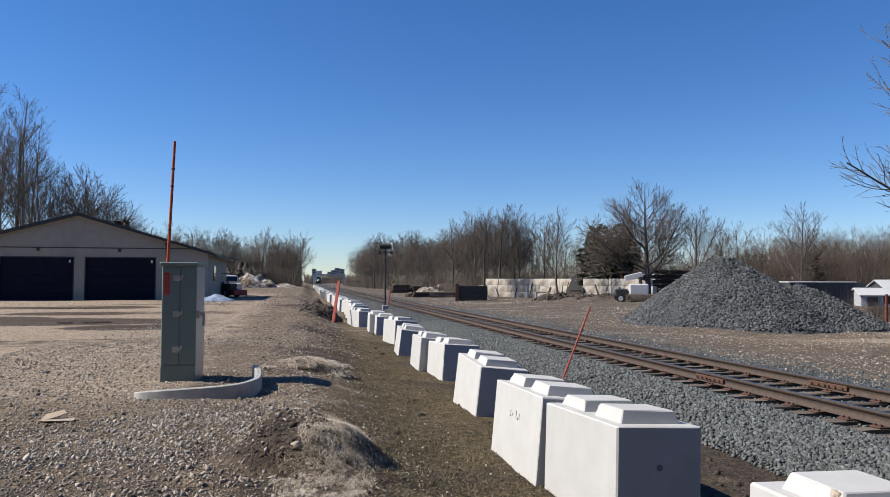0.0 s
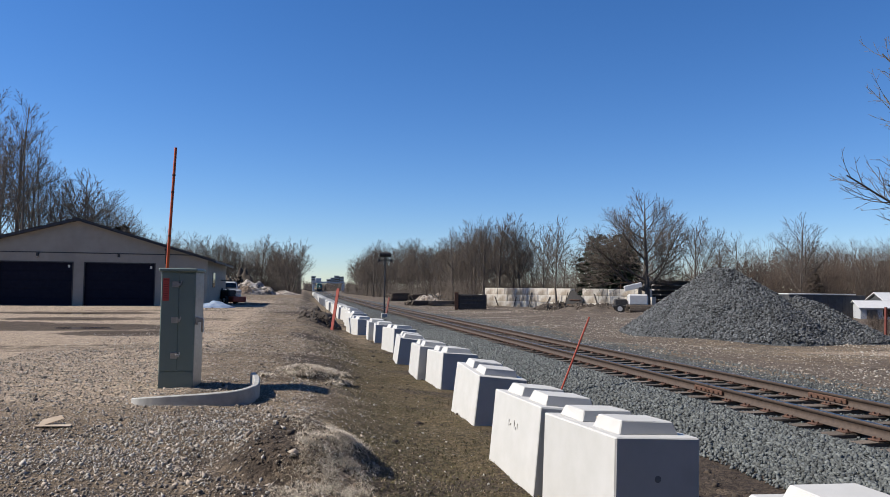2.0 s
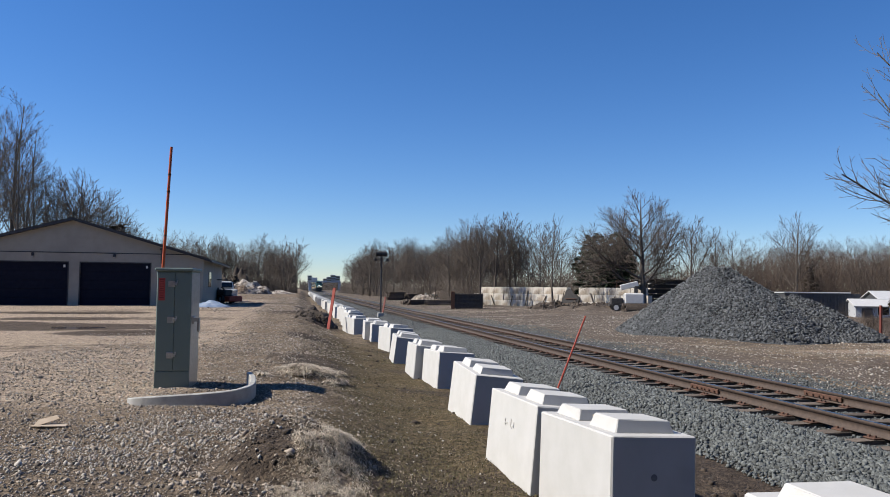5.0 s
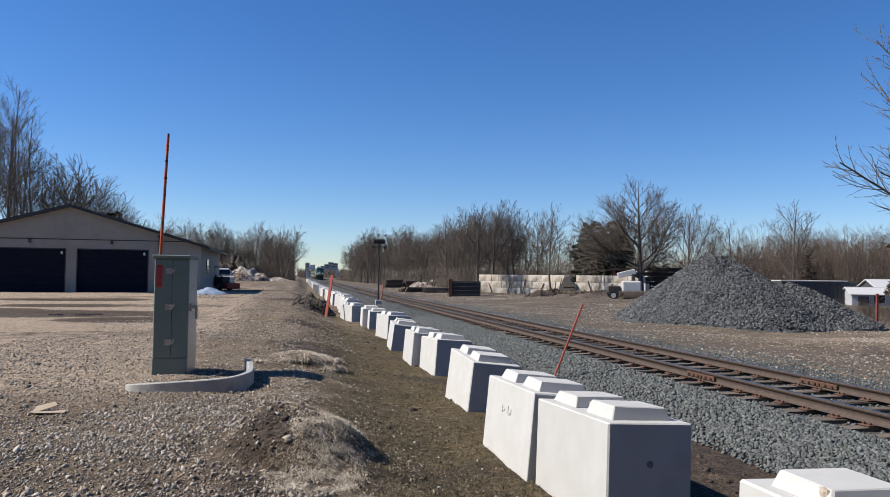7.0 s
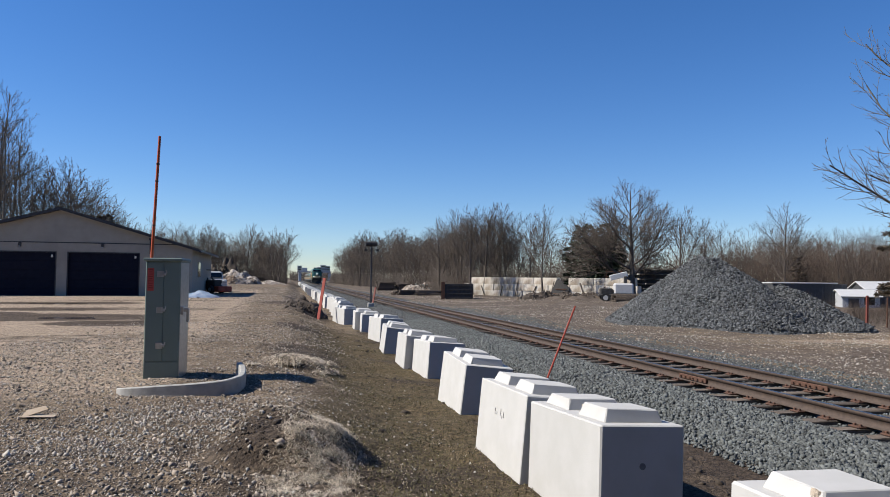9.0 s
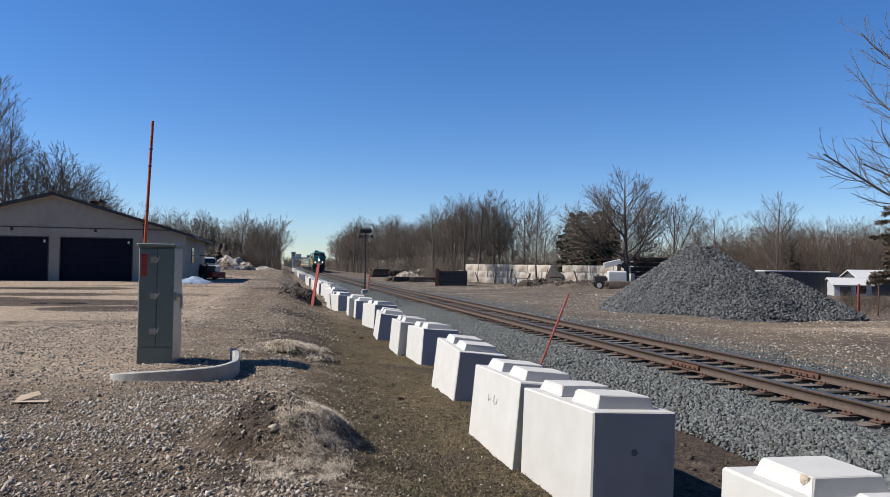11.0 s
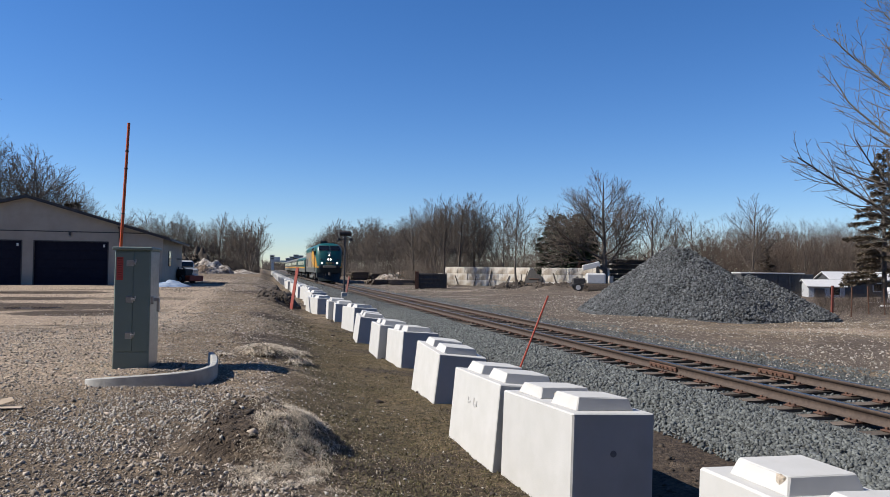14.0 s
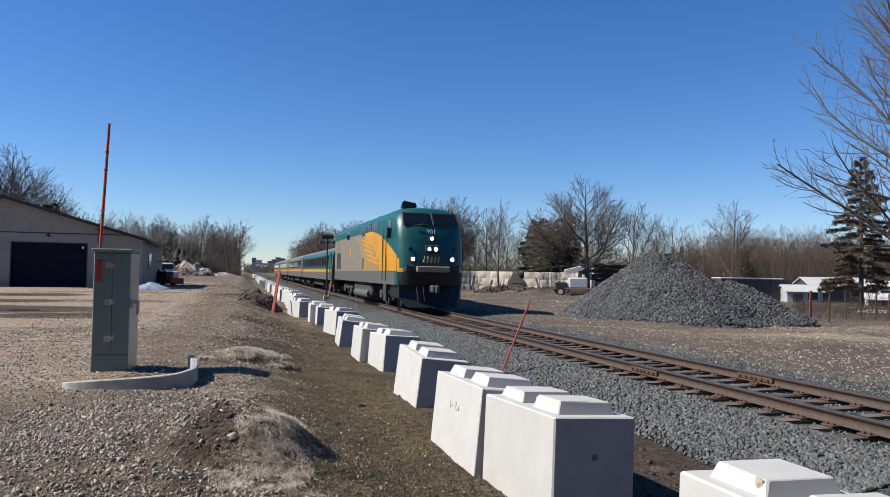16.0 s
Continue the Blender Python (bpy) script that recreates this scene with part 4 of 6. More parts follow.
    # plain emblem shapes in place of the maker's mark
    for k, (x0, a) in enumerate(((-0.38, 18), (-0.22, 18), (-0.06, 18), (0.10, 18), (0.26, 18))):
        p = part("emblem_bar", one_box((0, 0, 0), (0.085, 0.02, 0.27), 0.01), M_LOGO, e)
        p.matrix_basis = pose(x0, 0.02, 2.11, -8, a, 0)
    p = part("emblem_leaf", one_box((0, 0, 0), (0.13, 0.02, 0.13), 0.02), M_RED, e)
    p.matrix_basis = pose(0.46, 0.04, 2.13, -8, 45, 0)
    # pilot
    pb = prism([(-1.42, 1.30), (-1.42, 0.55), (-1.1, 0.16), (1.1, 0.16), (1.42, 0.55), (1.42, 1.30)], 0.25, "y", 0.0)
    for v in pb.verts:
        v.co.y += 0.35 * (abs(v.co.x) / 1.4) ** 2 - (0.25 if v.co.z < 0.3 else 0.0)
    part("pilot", pb, M_PILOT, e, "dark plough-shaped pilot")
    part("lower_skirt", one_box((0, 1.4, 0.80), (2.75, 2.0, 0.62), 0.04), M_PILOT, e)
    cb = bmesh.new()
    box(cb, (0, -0.32, 0.92), (0.34, 0.55, 0.30), 0.05)
    box(cb, (0.05, -0.62, 0.90), (0.20, 0.22, 0.34), 0.06)
    part("coupler", cb, M_UNDER, e, "grimy steel knuckle coupler")
    for k in (-0.75, -0.45, 0.42, 0.6, 0.8):
        part("brake_hose", one_rod((k, -0.12, 1.0), (k * 0.92, -0.26, 0.42), 0.03, n=8), M_TYRE, e)
    for y0 in (4.2, 16.6):
        build_bogie(e, y0, 2.75)
    tk = bmesh.new()
    box(tk, (0, 10.4, 0.72), (2.6, 5.6, 0.75), 0.18, seg=3)
    part("fuel_tank", tk, M_UNDER, e, "dusty fuel tank")
    part("air_tank", one_rod((-1.25, 8.0, 0.45), (-1.25, 12.5, 0.45), 0.2, n=14), M_SILL, e)
    for k, y0 in enumerate((1.9, 2.25, 2.6)):
        part("horn", one_rod((-0.75 + 0.28 * k, y0 + 1.1, 4.5), (-0.75 + 0.28 * k, y0 + 0.35, 4.56), 0.06, 0.17, 14), M_BLACKSTEEL, e, "black roof horn")
    for y0 in (9.5, 13.0, 16.5):
        part("roof_fan", one_rod((0, y0, 4.42), (0, y0, 4.54), 0.6, 0.58, 18), M_BLACKSTEEL, e)
    return e


def build_coach(teal):
    e = thing("passenger_coach", pose(0, 0, 0), "teal and grey passenger coach with a yellow stripe" if teal else "silver-grey passenger coach with dark windows and yellow stripe", "railway coach", "coaches behind the locomotive")
    L = 25.6
    sec = [(-1.45, 0.95), (-1.52, 1.2), (-1.52, 1.85), (-1.46, 2.65), (-1.32, 3.03), (-1.02, 3.28), (-0.5, 3.41), (0, 3.44)]
    sec = sec + [(-a, b) for a, b in sec[-2::-1]]
    bm = bmesh.new()
    rings = [[bm.verts.new((a, y, b)) for a, b in sec] for y in (0.25, L - 0.25)]
    for j in range(len(sec) - 1):
        bm.faces.new((rings[0][j], rings[0][j + 1], rings[1][j + 1], rings[1][j]))
    bm.faces.new((rings[0][-1], rings[0][0], rings[1][0], rings[1][-1]))
    bm.faces.new(rings[0])
    bm.faces.new(rings[1][::-1])
    bmesh.ops.recalc_face_normals(bm, faces=bm.faces)
    part("body", bm, M_STAINLESS, e, "brushed silver body shell")
    for s in (-1, 1):
        if teal:
            part("upper_panel", prism([(-1.53, 1.72), (-1.47, 2.66), (-1.34, 3.03), (-1.32, 3.0), (-1.45, 2.6), (-1.50, 1.72)], L - 1.0, "y", 0.5) if s < 0 else prism([(1.53, 1.72), (1.47, 2.66), (1.34, 3.03), (1.32, 3.0), (1.45, 2.6), (1.50, 1.72)], L - 1.0, "y", 0.5), M_TEAL, e, "teal upper side panel")
        part("window_band", one_box((s * 1.490, L / 2, 2.32), (0.08, L - 5.2, 0.82), 0.015), M_PILOT, e, "dark teal window band")
        for k in range(9):
            part("window_pane", one_box((s * 1.525, 4.0 + k * 2.2, 2.32), (0.03, 1.75, 0.60), 0.02), M_GLASS, e)
        part("yellow_stripe", one_box((s * 1.535, L / 2, 1.62), (0.02, L - 0.9, 0.22), 0.004), M_YELLOW, e)
        part("lower_band", one_box((s * 1.53, L / 2, 1.22), (0.03, L - 0.7, 0.5), 0.01), M_SILL, e)
        for y0 in (1.3, L - 1.3):
            part("door", one_box((s * 1.52, y0, 1.95), (0.05, 0.85, 1.9), 0.015), M_TEAL if teal else M_SILVER, e)
    part("end_diaphragm", one_box((0, 0.12, 2.05), (1.3, 0.3, 2.2), 0.03), M_TYRE, e)
    part("underframe_box", one_box((0, L / 2, 0.75), (2.3, 8.0, 0.6), 0.05), M_UNDER, e)
    for y0 in (3.4, L - 3.4):
        build_bogie(e, y0, 2.5)
    return e


SCALE = 1.06
loco = build_loco()
loco.scale = (0.985, SCALE, SCALE)
coaches = [build_coach(True), build_coach(False)]
for coach in coaches:
    coach.scale = (SCALE, SCALE, SCALE)
for _ in range(2):
    coaches.append(copy_thing(coaches[1], pose(0, 0, 0)))


# ---- garage ----
def build_garage():
    g = thing("garage", pose(0, 0, 0), "beige garage with two dark overhead doors and a low gable", "garage")
    x0, x1, y0, y1, zb = -23.6, -6.3, 53.0, 66.0, 0.55
    eave, peak, xm = 3.95, 6.45, -14.75
    doors = ((-19.55, -14.95), (-14.28, -9.72))
    top = 3.66
    th = 0.2
    ya = y0
    for a, b in ((x0, doors[0][0]), (doors[0][1], doors[1][0]), (doors[1][1], x1)):
        part("front_wall", one_box(((a + b) / 2, ya + th / 2, (zb + top) / 2), (b - a, th, top - zb)), M_STUCCO, g)
    part("front_gable", prism([(x0, top), (x1, top), (x1, eave), (xm, peak), (x0, eave)], th, "y", ya), M_STUCCO, g, "beige gable wall")
    part("fascia_band", one_box(((x0 + x1) / 2, ya - 0.012, 4.27), (x1 - x0 - 2.1, 0.03, 0.06)), M_DARKTRIM, g)
    for xw in (x0 + 0.1, x1 - 0.1):
        part("side_wall", one_box((xw, (ya + y1) / 2 + 0.1, (zb + eave) / 2), (th, y1 - ya - 0.21, eave - zb)), M_STUCCO, g)
    part("rear_wall", one_box(((x0 + x1) / 2, y1 + 0.1, (zb + eave) / 2), (x1 - x0, 0.19, eave - zb)), M_STUCCO, g)
    for s, xe in ((-1, x0), (1, x1)):
        dx = (xe + s * 0.5) - xm
        zed = peak + (eave - peak) * (abs(dx) / abs(xe - xm))
        rp = part("roof_slope", prism([(xm, peak + 0.02), (xe + s * 0.5, zed + 0.02), (xe + s * 0.5, zed + 0.16), (xm, peak + 0.17)], y1 - ya + 0.9, "y", ya - 0.35), M_ROOF, g, "dark shingled roof slope")
        part("verge_board", prism([(xm, peak - 0.02), (xe + s * 0.52, zed - 0.02), (xe + s * 0.52, zed + 0.18), (xm, peak + 0.19)], 0.05, "y", ya - 0.41), M_DARKTRIM, rp)
        part("gutter", one_box((xe + s * 0.55, (ya + y1) / 2, zed + 0.02), (0.12, y1 - ya + 0.8, 0.13), 0.02), M_DARKTRIM, g)
    for a, b in doors:
        d = part("overhead_door", one_box(((a + b) / 2, ya + 0.13, (zb + top) / 2), (b - a - 0.04, 0.05, top - zb - 0.02)), M_GDOOR, g, "dark navy sectional overhead door")
        n = 5
        for k in range(n):
            h = (top - zb - 0.06) / n
            part("door_panel", one_box(((a + b) / 2, ya + 0.10, zb + 0.03 + h * (k + 0.5)), (b - a - 0.12, 0.03, h - 0.03), 0.008), M_GDOOR, d)
        for xx in (a + 0.03, b - 0.03):
            part("door_jamb", one_box((xx, ya - 0.012, (zb + top) / 2), (0.07, 0.04, top - zb)), M_DARKTRIM, d)
        part("door_head", one_box(((a + b) / 2, ya - 0.012, top - 0.03), (b - a - 0.08, 0.04, 0.07)), M_DARKTRIM, d)
        part("name_plate", one_box((b - 0.3, ya + 0.08, top - 0.3), (0.12, 0.01, 0.18)), M_LETTER, d)
    for xx in (-17.2, -12.1):
        l = part("wall_lamp", one_box((xx, ya - 0.06, 4.12), (0.16, 0.12, 0.22), 0.03), M_DARKTRIM, g)
        part("lens", one_box((xx, ya - 0.07, 3.98), (0.12, 0.10, 0.07), 0.02), M_STEEL, l)
    fl = bmesh.new()
    rod(fl, (-9.0, ya - 0.25, 3.6), (-9.0, ya - 0.25, 4.55), 0.07)
    box(fl, (-9.0, ya - 0.25, 4.6), (0.24, 0.2, 0.14), 0.03)
    part("flue_pipe", fl, M_BLACKSTEEL, g, "black stove flue")
    part("side_window", one_box((x1 + 0.01, 57.0, 2.6), (0.08, 1.3, 1.1), 0.01), M_GLASS, g)


build_garage()


# ---- crushed stone pile ----
def pile_z(x, y):
    a = np.hypot((x - 17.85) / 4.0, (y - 28.2) / 5.8)
    b = np.hypot((x - 20.0) / 3.0, (y - 26.3) / 3.6)
    h = np.maximum(3.05 * (1.02 - a), 1.62 * (1.05 - b))
    h = np.minimum(h, 2.82) - 0.1 * np.maximum(0, h - 2.4)
    h = h + 0.16 * wave(x, y, 1.6, 4.0) * (h > 0.1) + 0.05 * wave(x, y, 4.5, 2.0)
    return 0.2 + h


gx, gy = np.meshgrid(np.linspace(11.0, 27.0, 110), np.linspace(20.5, 34.5, 100))
gi = np.arange(gx.size).reshape(gx.shape)
gf = np.stack([gi[:-1, :-1], gi[:-1, 1:], gi[1:, 1:], gi[1:, :-1]], -1).reshape(-1, 4)
gz = np.maximum(pile_z(gx, gy), ground_z(gx, gy) - 0.2)
heap = part("ballast_mound", raw_mesh("ballast_mound", np.stack([gx, gy, gz], -1).reshape(-1, 3), gf), M_PILEBASE)
tagged(heap, "large heap of dark grey crushed stone beside the track", "stone heap")
px, py = rng.uniform(11.5, 26.8, 46000), rng.uniform(20.8, 31.0, 46000)
pz = pile_z(px, py)
k = pz > ground_z(px, py) + 0.02
hs = part("crushed_stone", raw_mesh("crushed_stone", *stones(px[k], py[k], pz[k] + 0.01, rng.uniform(0.05, 0.15, k.sum()), 0.6)), M_PILE, heap)
tagged(hs, "angular dark grey stones", kind="stuff")


# ---- trees ----
def tube_mesh(name, lines, sides, tips=()):
    """Tapered limbs: each line is a list of (point, radius)."""
    v, f, o = [], [], 0
    ang = np.arange(sides) * 2 * np.pi / sides
    cs, sn = np.cos(ang), np.sin(ang)
    for pts, rad in lines:
        pts = np.asarray(pts)
        k = len(pts)
        d = np.gradient(pts, axis=0)
        d /= np.linalg.norm(d, axis=1)[:, None] + 1e-9
        ref = np.where(np.abs(d[:, 2:3]) > 0.9, np.array([[1.0, 0, 0]]), np.array([[0, 0, 1.0]]))
        u = np.cross(d, ref)
        u /= np.linalg.norm(u, axis=1)[:, None] + 1e-9
        w = np.cross(d, u)
        ring = pts[:, None] + (u[:, None] * cs[None, :, None] + w[:, None] * sn[None, :, None]) * np.asarray(rad)[:, None, None]
        v.append(ring.reshape(-1, 3))
        i = np.arange(k - 1)[:, None] * sides + np.arange(sides)[None]
        j = np.arange(k - 1)[:, None] * sides + (np.arange(sides)[None] + 1) % sides
        f.append(np.stack([i, j, j + sides, i + sides], -1).reshape(-1, 4) + o)
        o += k * sides
    if len(tips):
        a = np.array([t[0][0] for t in tips])
        b = np.array([t[0][-1] for t in tips])
        r0 = np.array([t[1][0] for t in tips])[:, None]
        n = len(a)
        d = b - a
        u = np.cross(d, np.array([0.31, 0.52, 0.79]))
        u /= np.linalg.norm(u, axis=1)[:, None] + 1e-9
        w = np.cross(d, u)
        w /= np.linalg.norm(w, axis=1)[:, None] + 1e-9
        q = np.stack([a + u * r0, a + (-0.5 * u + 0.87 * w) * r0, a + (-0.5 * u - 0.87 * w) * r0, b], 1)
        i = (np.arange(n) * 4 + o)[:, None, None]
        tri = (np.array([(0, 1, 3), (1, 2, 3), (2, 0, 3)])[None] + i).reshape(-1, 3)
        quads = np.concatenate(f)
        flat = np.concatenate([quads[:, [0, 1, 2]], quads[:, [0, 2, 3]], tri])
        return raw_mesh(name, np.concatenate(v + [q.reshape(-1, 3)]), flat)
    return raw_mesh(name, np.concatenate(v), np.concatenate(f))


def grow(seed, height, bole=0.25, limbs=9, limb_deg=42, limb_len=0.5, up=0.2, dens=(2.4, 3.6, 4.2), shrink=0.58, trunk=0.016, twig=0.015, wiggle=0.10, stems=1, levels=4, fine=1, round_top=0.7):
    """Branching limbs of a leafless tree, each curving up towards the light: limbs, branches and twigs apart."""
    r = np.random.default_rng(seed)
    thick, thin, tips = [], [], []

    def limb(p, d, length, rad, lev):
        n = (8, 6, 3, 1, 1)[lev] * (fine if lev else 1)
        pts, q, dd = [p], p, d.copy()
        for _ in range(n):
            dd = dd + r.normal(size=3) * wiggle * (0.35 if lev == 0 else 1.0) + np.array([0, 0, up * (0.1 if lev == 0 else 1.6 / n if lev < 3 else 0.5 / n)])
            dd /= np.linalg.norm(dd)
            q = q + dd * length / n
            pts.append(q)
        pts = np.array(pts)
        rr = np.maximum(np.linspace(rad, rad * (0.12 if lev == 0 else 0.35), n + 1), twig * (0.55 if lev > 2 else 0.9))
        (thick if lev < 2 else thin if lev < 3 + (fine > 1) else tips).append((pts, rr))
        if lev >= levels:
            return
        m = limbs if lev == 0 else max(2, int(length * dens[lev - 1] * r.uniform(0.8, 1.2)))
        s0 = bole if lev == 0 else 0.22 if lev == 1 else 0.1
        roll = r.uniform(0, 6.28)
        for k in range(m):
            s = s0 + (0.99 - s0) * (k + r.uniform(0.1, 0.9)) / m
            i = min(int(s * n), n - 1)
            base = pts[i] + (pts[i + 1] - pts[i]) * (s * n - i)
            ax = pts[i + 1] - pts[i]
            ax /= np.linalg.norm(ax)
            u = np.cross(ax, (0.3, 0.9, 0.1) if abs(ax[2]) > 0.8 else (0, 0, 1.0))
            u /= np.linalg.norm(u)
            w = np.cross(ax, u)
            roll += 2.4 + r.uniform(-0.5, 0.5)
            a = np.radians((limb_deg if lev == 0 else 40) * r.uniform(0.75, 1.2) * (1.15 - 0.35 * s))
            nd = ax * np.cos(a) + (u * np.cos(roll) + w * np.sin(roll)) * np.sin(a)
            if lev == 0:
                nl = height * (limb_len * (1 - s) ** round_top + 0.09) * r.uniform(0.75, 1.15)
            else:
                nl = length * shrink * (1.2 - 0.75 * s) * r.uniform(0.65, 1.2)
            if nl > 0.12:
                limb(base, nd, nl, max(np.interp(s * n, np.arange(n + 1), rr) * (0.55 if lev else 0.5), twig), lev + 1)

    for k in range(stems):
        a = r.uniform(0, 2 * np.pi) if stems == 1 else 6.28 * k / stems + r.uniform(-0.4, 0.4)
        lean = 0.04 if stems == 1 else r.uniform(0.12, 0.4)
        off = np.array([np.cos(a), np.sin(a), 0]) * (0 if stems == 1 else 0.15)
        d = np.array([np.cos(a) * lean, np.sin(a) * lean, 1.0])
        limb(off + np.array([0, 0, -0.15]), d / np.linalg.norm(d), height * r.uniform(0.85, 1.0), height * trunk, 0)
    return thick, thin, tips


def tree(name, seed, bark, twigs, label, category="tree", **kw):
    thick, thin, tips = grow(seed, **kw)
    e = thing(name, pose(0, 0, 0), label, category)
    part("trunk", tube_mesh("trunk", thick, 4), bark, e)
    part("crown", tube_mesh("crown", thin, 3, tips), twigs, e)
    return e


def conifer(name, seed, height, width, needles, label, sparse=1.0, bare=0.08, leaf=1.0):
    """A whorled evergreen: bare trunk, boughs, and needle sprays."""
    r = np.random.default_rng(seed)
    e = thing(name, pose(0, 0, 0), label, "tree")
    lines = [(np.array([(0, 0, -0.2), (0.05, 0, height * 0.5), (0, 0, height)]), np.array([height * 0.018, height * 0.011, 0.02]))]
    v, f = [], []
    n = int(height * 6.5)
    for k in range(n):
        s = bare + (1 - bare) * k / n
        z = s * height
        a = k * 2.4 + r.uniform(-0.4, 0.4)
        L = width * (1.02 - s) ** 0.75 * r.uniform(0.5, 1.15)
        pts = []
        for q in np.linspace(0, 1, 5):
            pts.append((math.cos(a) * L * q, math.sin(a) * L * q, z + L * (0.08 * q - 0.28 * q * q + 0.12 * q ** 3)))
        pts = np.array(pts)
        lines.append((pts, np.linspace(0.016, 0.005, 5)))
        m = max(10, int(90 * sparse * L / width) + 10)
        for _ in range(m):
            q = r.uniform(0.1, 1.0) ** 0.8
            b = pts[0] + (pts[-1] - pts[0]) * q
            b[2] = np.interp(q, np.linspace(0, 1, 5), pts[:, 2])
            sa = a + r.choice((-1, 1)) * r.uniform(0.15, 1.2)
            l = (0.2 + 0.45 * (1 - q) + r.uniform(0, 0.25)) * leaf
            tip = b + np.array([math.cos(sa) * l, math.sin(sa) * l, r.uniform(-0.3, 0.25)])
            w = np.array([-math.sin(sa), math.cos(sa), r.uniform(-0.9, 0.9)]) * r.uniform(0.04, 0.10) * leaf
            o = len(v)
            mid = (b + tip) / 2 + np.array([0, 0, 0.04])
            v += [b, mid + w, tip, mid - w]
            f += [(o, o + 1, o + 2), (o, o + 2, o + 3)]
    part("trunk", tube_mesh("trunk", lines, 5), M_BARK, e)
    part("crown", raw_mesh("crown", v, f), needles, e)
    return e


T = {}
LEAFLESS = "leafless grey broadleaf tree with fine upswept twigs"
T["broad_a"] = tree("bare_tree", 1, M_BARK, M_TWIG, LEAFLESS, height=10.5, bole=0.22, limbs=15, limb_deg=50, limb_len=0.52, trunk=0.018, up=0.24)
T["broad_b"] = tree("bare_tree", 2, M_BARK, M_TWIG, LEAFLESS, height=11.0, bole=0.26, limbs=15, limb_deg=46, limb_len=0.48, trunk=0.017, up=0.24)
T["slim"] = tree("bare_tree", 3, M_BARK, M_TWIG, "slender leafless tree with upswept branches", height=10.6, bole=0.25, limbs=20, limb_deg=42, limb_len=0.36, trunk=0.013, up=0.24)
T["fork"] = tree("bare_tree", 4, M_BARK, M_TWIG, "many-stemmed leafless grey tree", height=9.8, bole=0.25, limbs=9, limb_deg=38, limb_len=0.36, stems=3, trunk=0.014, up=0.24)
T["poplar"] = tree("tall_bare_tree", 5, M_BARK_PALE, M_TWIG, "tall pale-stemmed leafless poplar behind the garage", height=20.0, bole=0.3, limbs=20, limb_deg=46, limb_len=0.18, dens=(1.7, 2.6, 3.4), trunk=0.009, up=0.35)
T["poplar_b"] = tree("tall_bare_tree", 6, M_BARK_PALE, M_TWIG, "tall pale-stemmed leafless poplar behind the garage", height=18.0, bole=0.34, limbs=18, limb_deg=44, limb_len=0.20, dens=(1.7, 2.6, 3.4), trunk=0.0095, up=0.3)
T["brush"] = tree("bare_shrub", 7, M_TWIG_RED, M_TWIG_RED, "leafless reddish-brown shrub thicket", "shrub", height=4.2, bole=0.12, limbs=7, limb_deg=30, limb_len=0.28, dens=(3.0, 4.0, 0), levels=3, stems=9, trunk=0.007, twig=0.009)
T["brush_b"] = tree("bare_shrub", 8, M_TWIG_RED, M_TWIG, "leafless brown shrub thicket", "shrub", height=5.2, bole=0.16, limbs=7, limb_deg=28, limb_len=0.26, dens=(2.6, 3.6, 0), levels=3, stems=8, trunk=0.006, twig=0.010)
T["maple"] = tree("spreading_bare_tree", 12, M_BARK, M_TWIG, "broad leafless tree with a low rounded crown", height=9.8, bole=0.17, limbs=22, limb_deg=64, limb_len=0.60, dens=(2.6, 4.2, 6.0), trunk=0.028, up=0.34, twig=0.014)


def plant(kind, x, y, s=1.0, turn=0.0, sz=None, sink=0.05):
    z = float(ground_z(x, y)) - sink
    m = pose(x, y, z, 0, 0, turn) @ Matrix.Diagonal((s, s, sz or s, 1))
    src = T[kind]
    if not src.get("planted"):
        src["planted"] = 1
        src.matrix_basis = m
        return src
    c = copy_thing(src, Matrix())
    c.matrix_basis = m
    return c


tr = random.Random(21)
# wood on the far side of the track
for k in range(56):
    y = 80 + 183 * (k / 55) ** 1.25
    x = 21.5 + float(bend(y)) + tr.uniform(-2.2, 5.0) - 5.0 * min(1, max(0, (y - 110) / 150))
    if 16 < x < 30 and 0.33 < x / y < 0.36:
        x += 2
    plant(tr.choice(("broad_a", "broad_b", "slim", "slim", "fork")), x, y, tr.uniform(0.8, 1.08) * (1 + 0.26 * min(1, max(0, (y - 125) / 60))), tr.uniform(0, 360))
for k in range(26):
    y = 92 + 170 * tr.random()
    plant(tr.choice(("broad_a", "broad_b", "slim", "fork")), 27 + float(bend(y)) + tr.uniform(0, 12), y, tr.uniform(0.95, 1.2), tr.uniform(0, 360))
for k in range(14):
    y = 66 + 190 * (k / 13) ** 1.3
    plant(tr.choice(("brush", "brush_b", "brush_b")), 18.0 + float(bend(y)) + tr.uniform(-0.8, 5.0) - 3.5 * min(1, max(0, (y - 110) / 150)), y + (10 if y < 95 else 0), tr.uniform(0.7, 1.25), tr.uniform(0, 360))
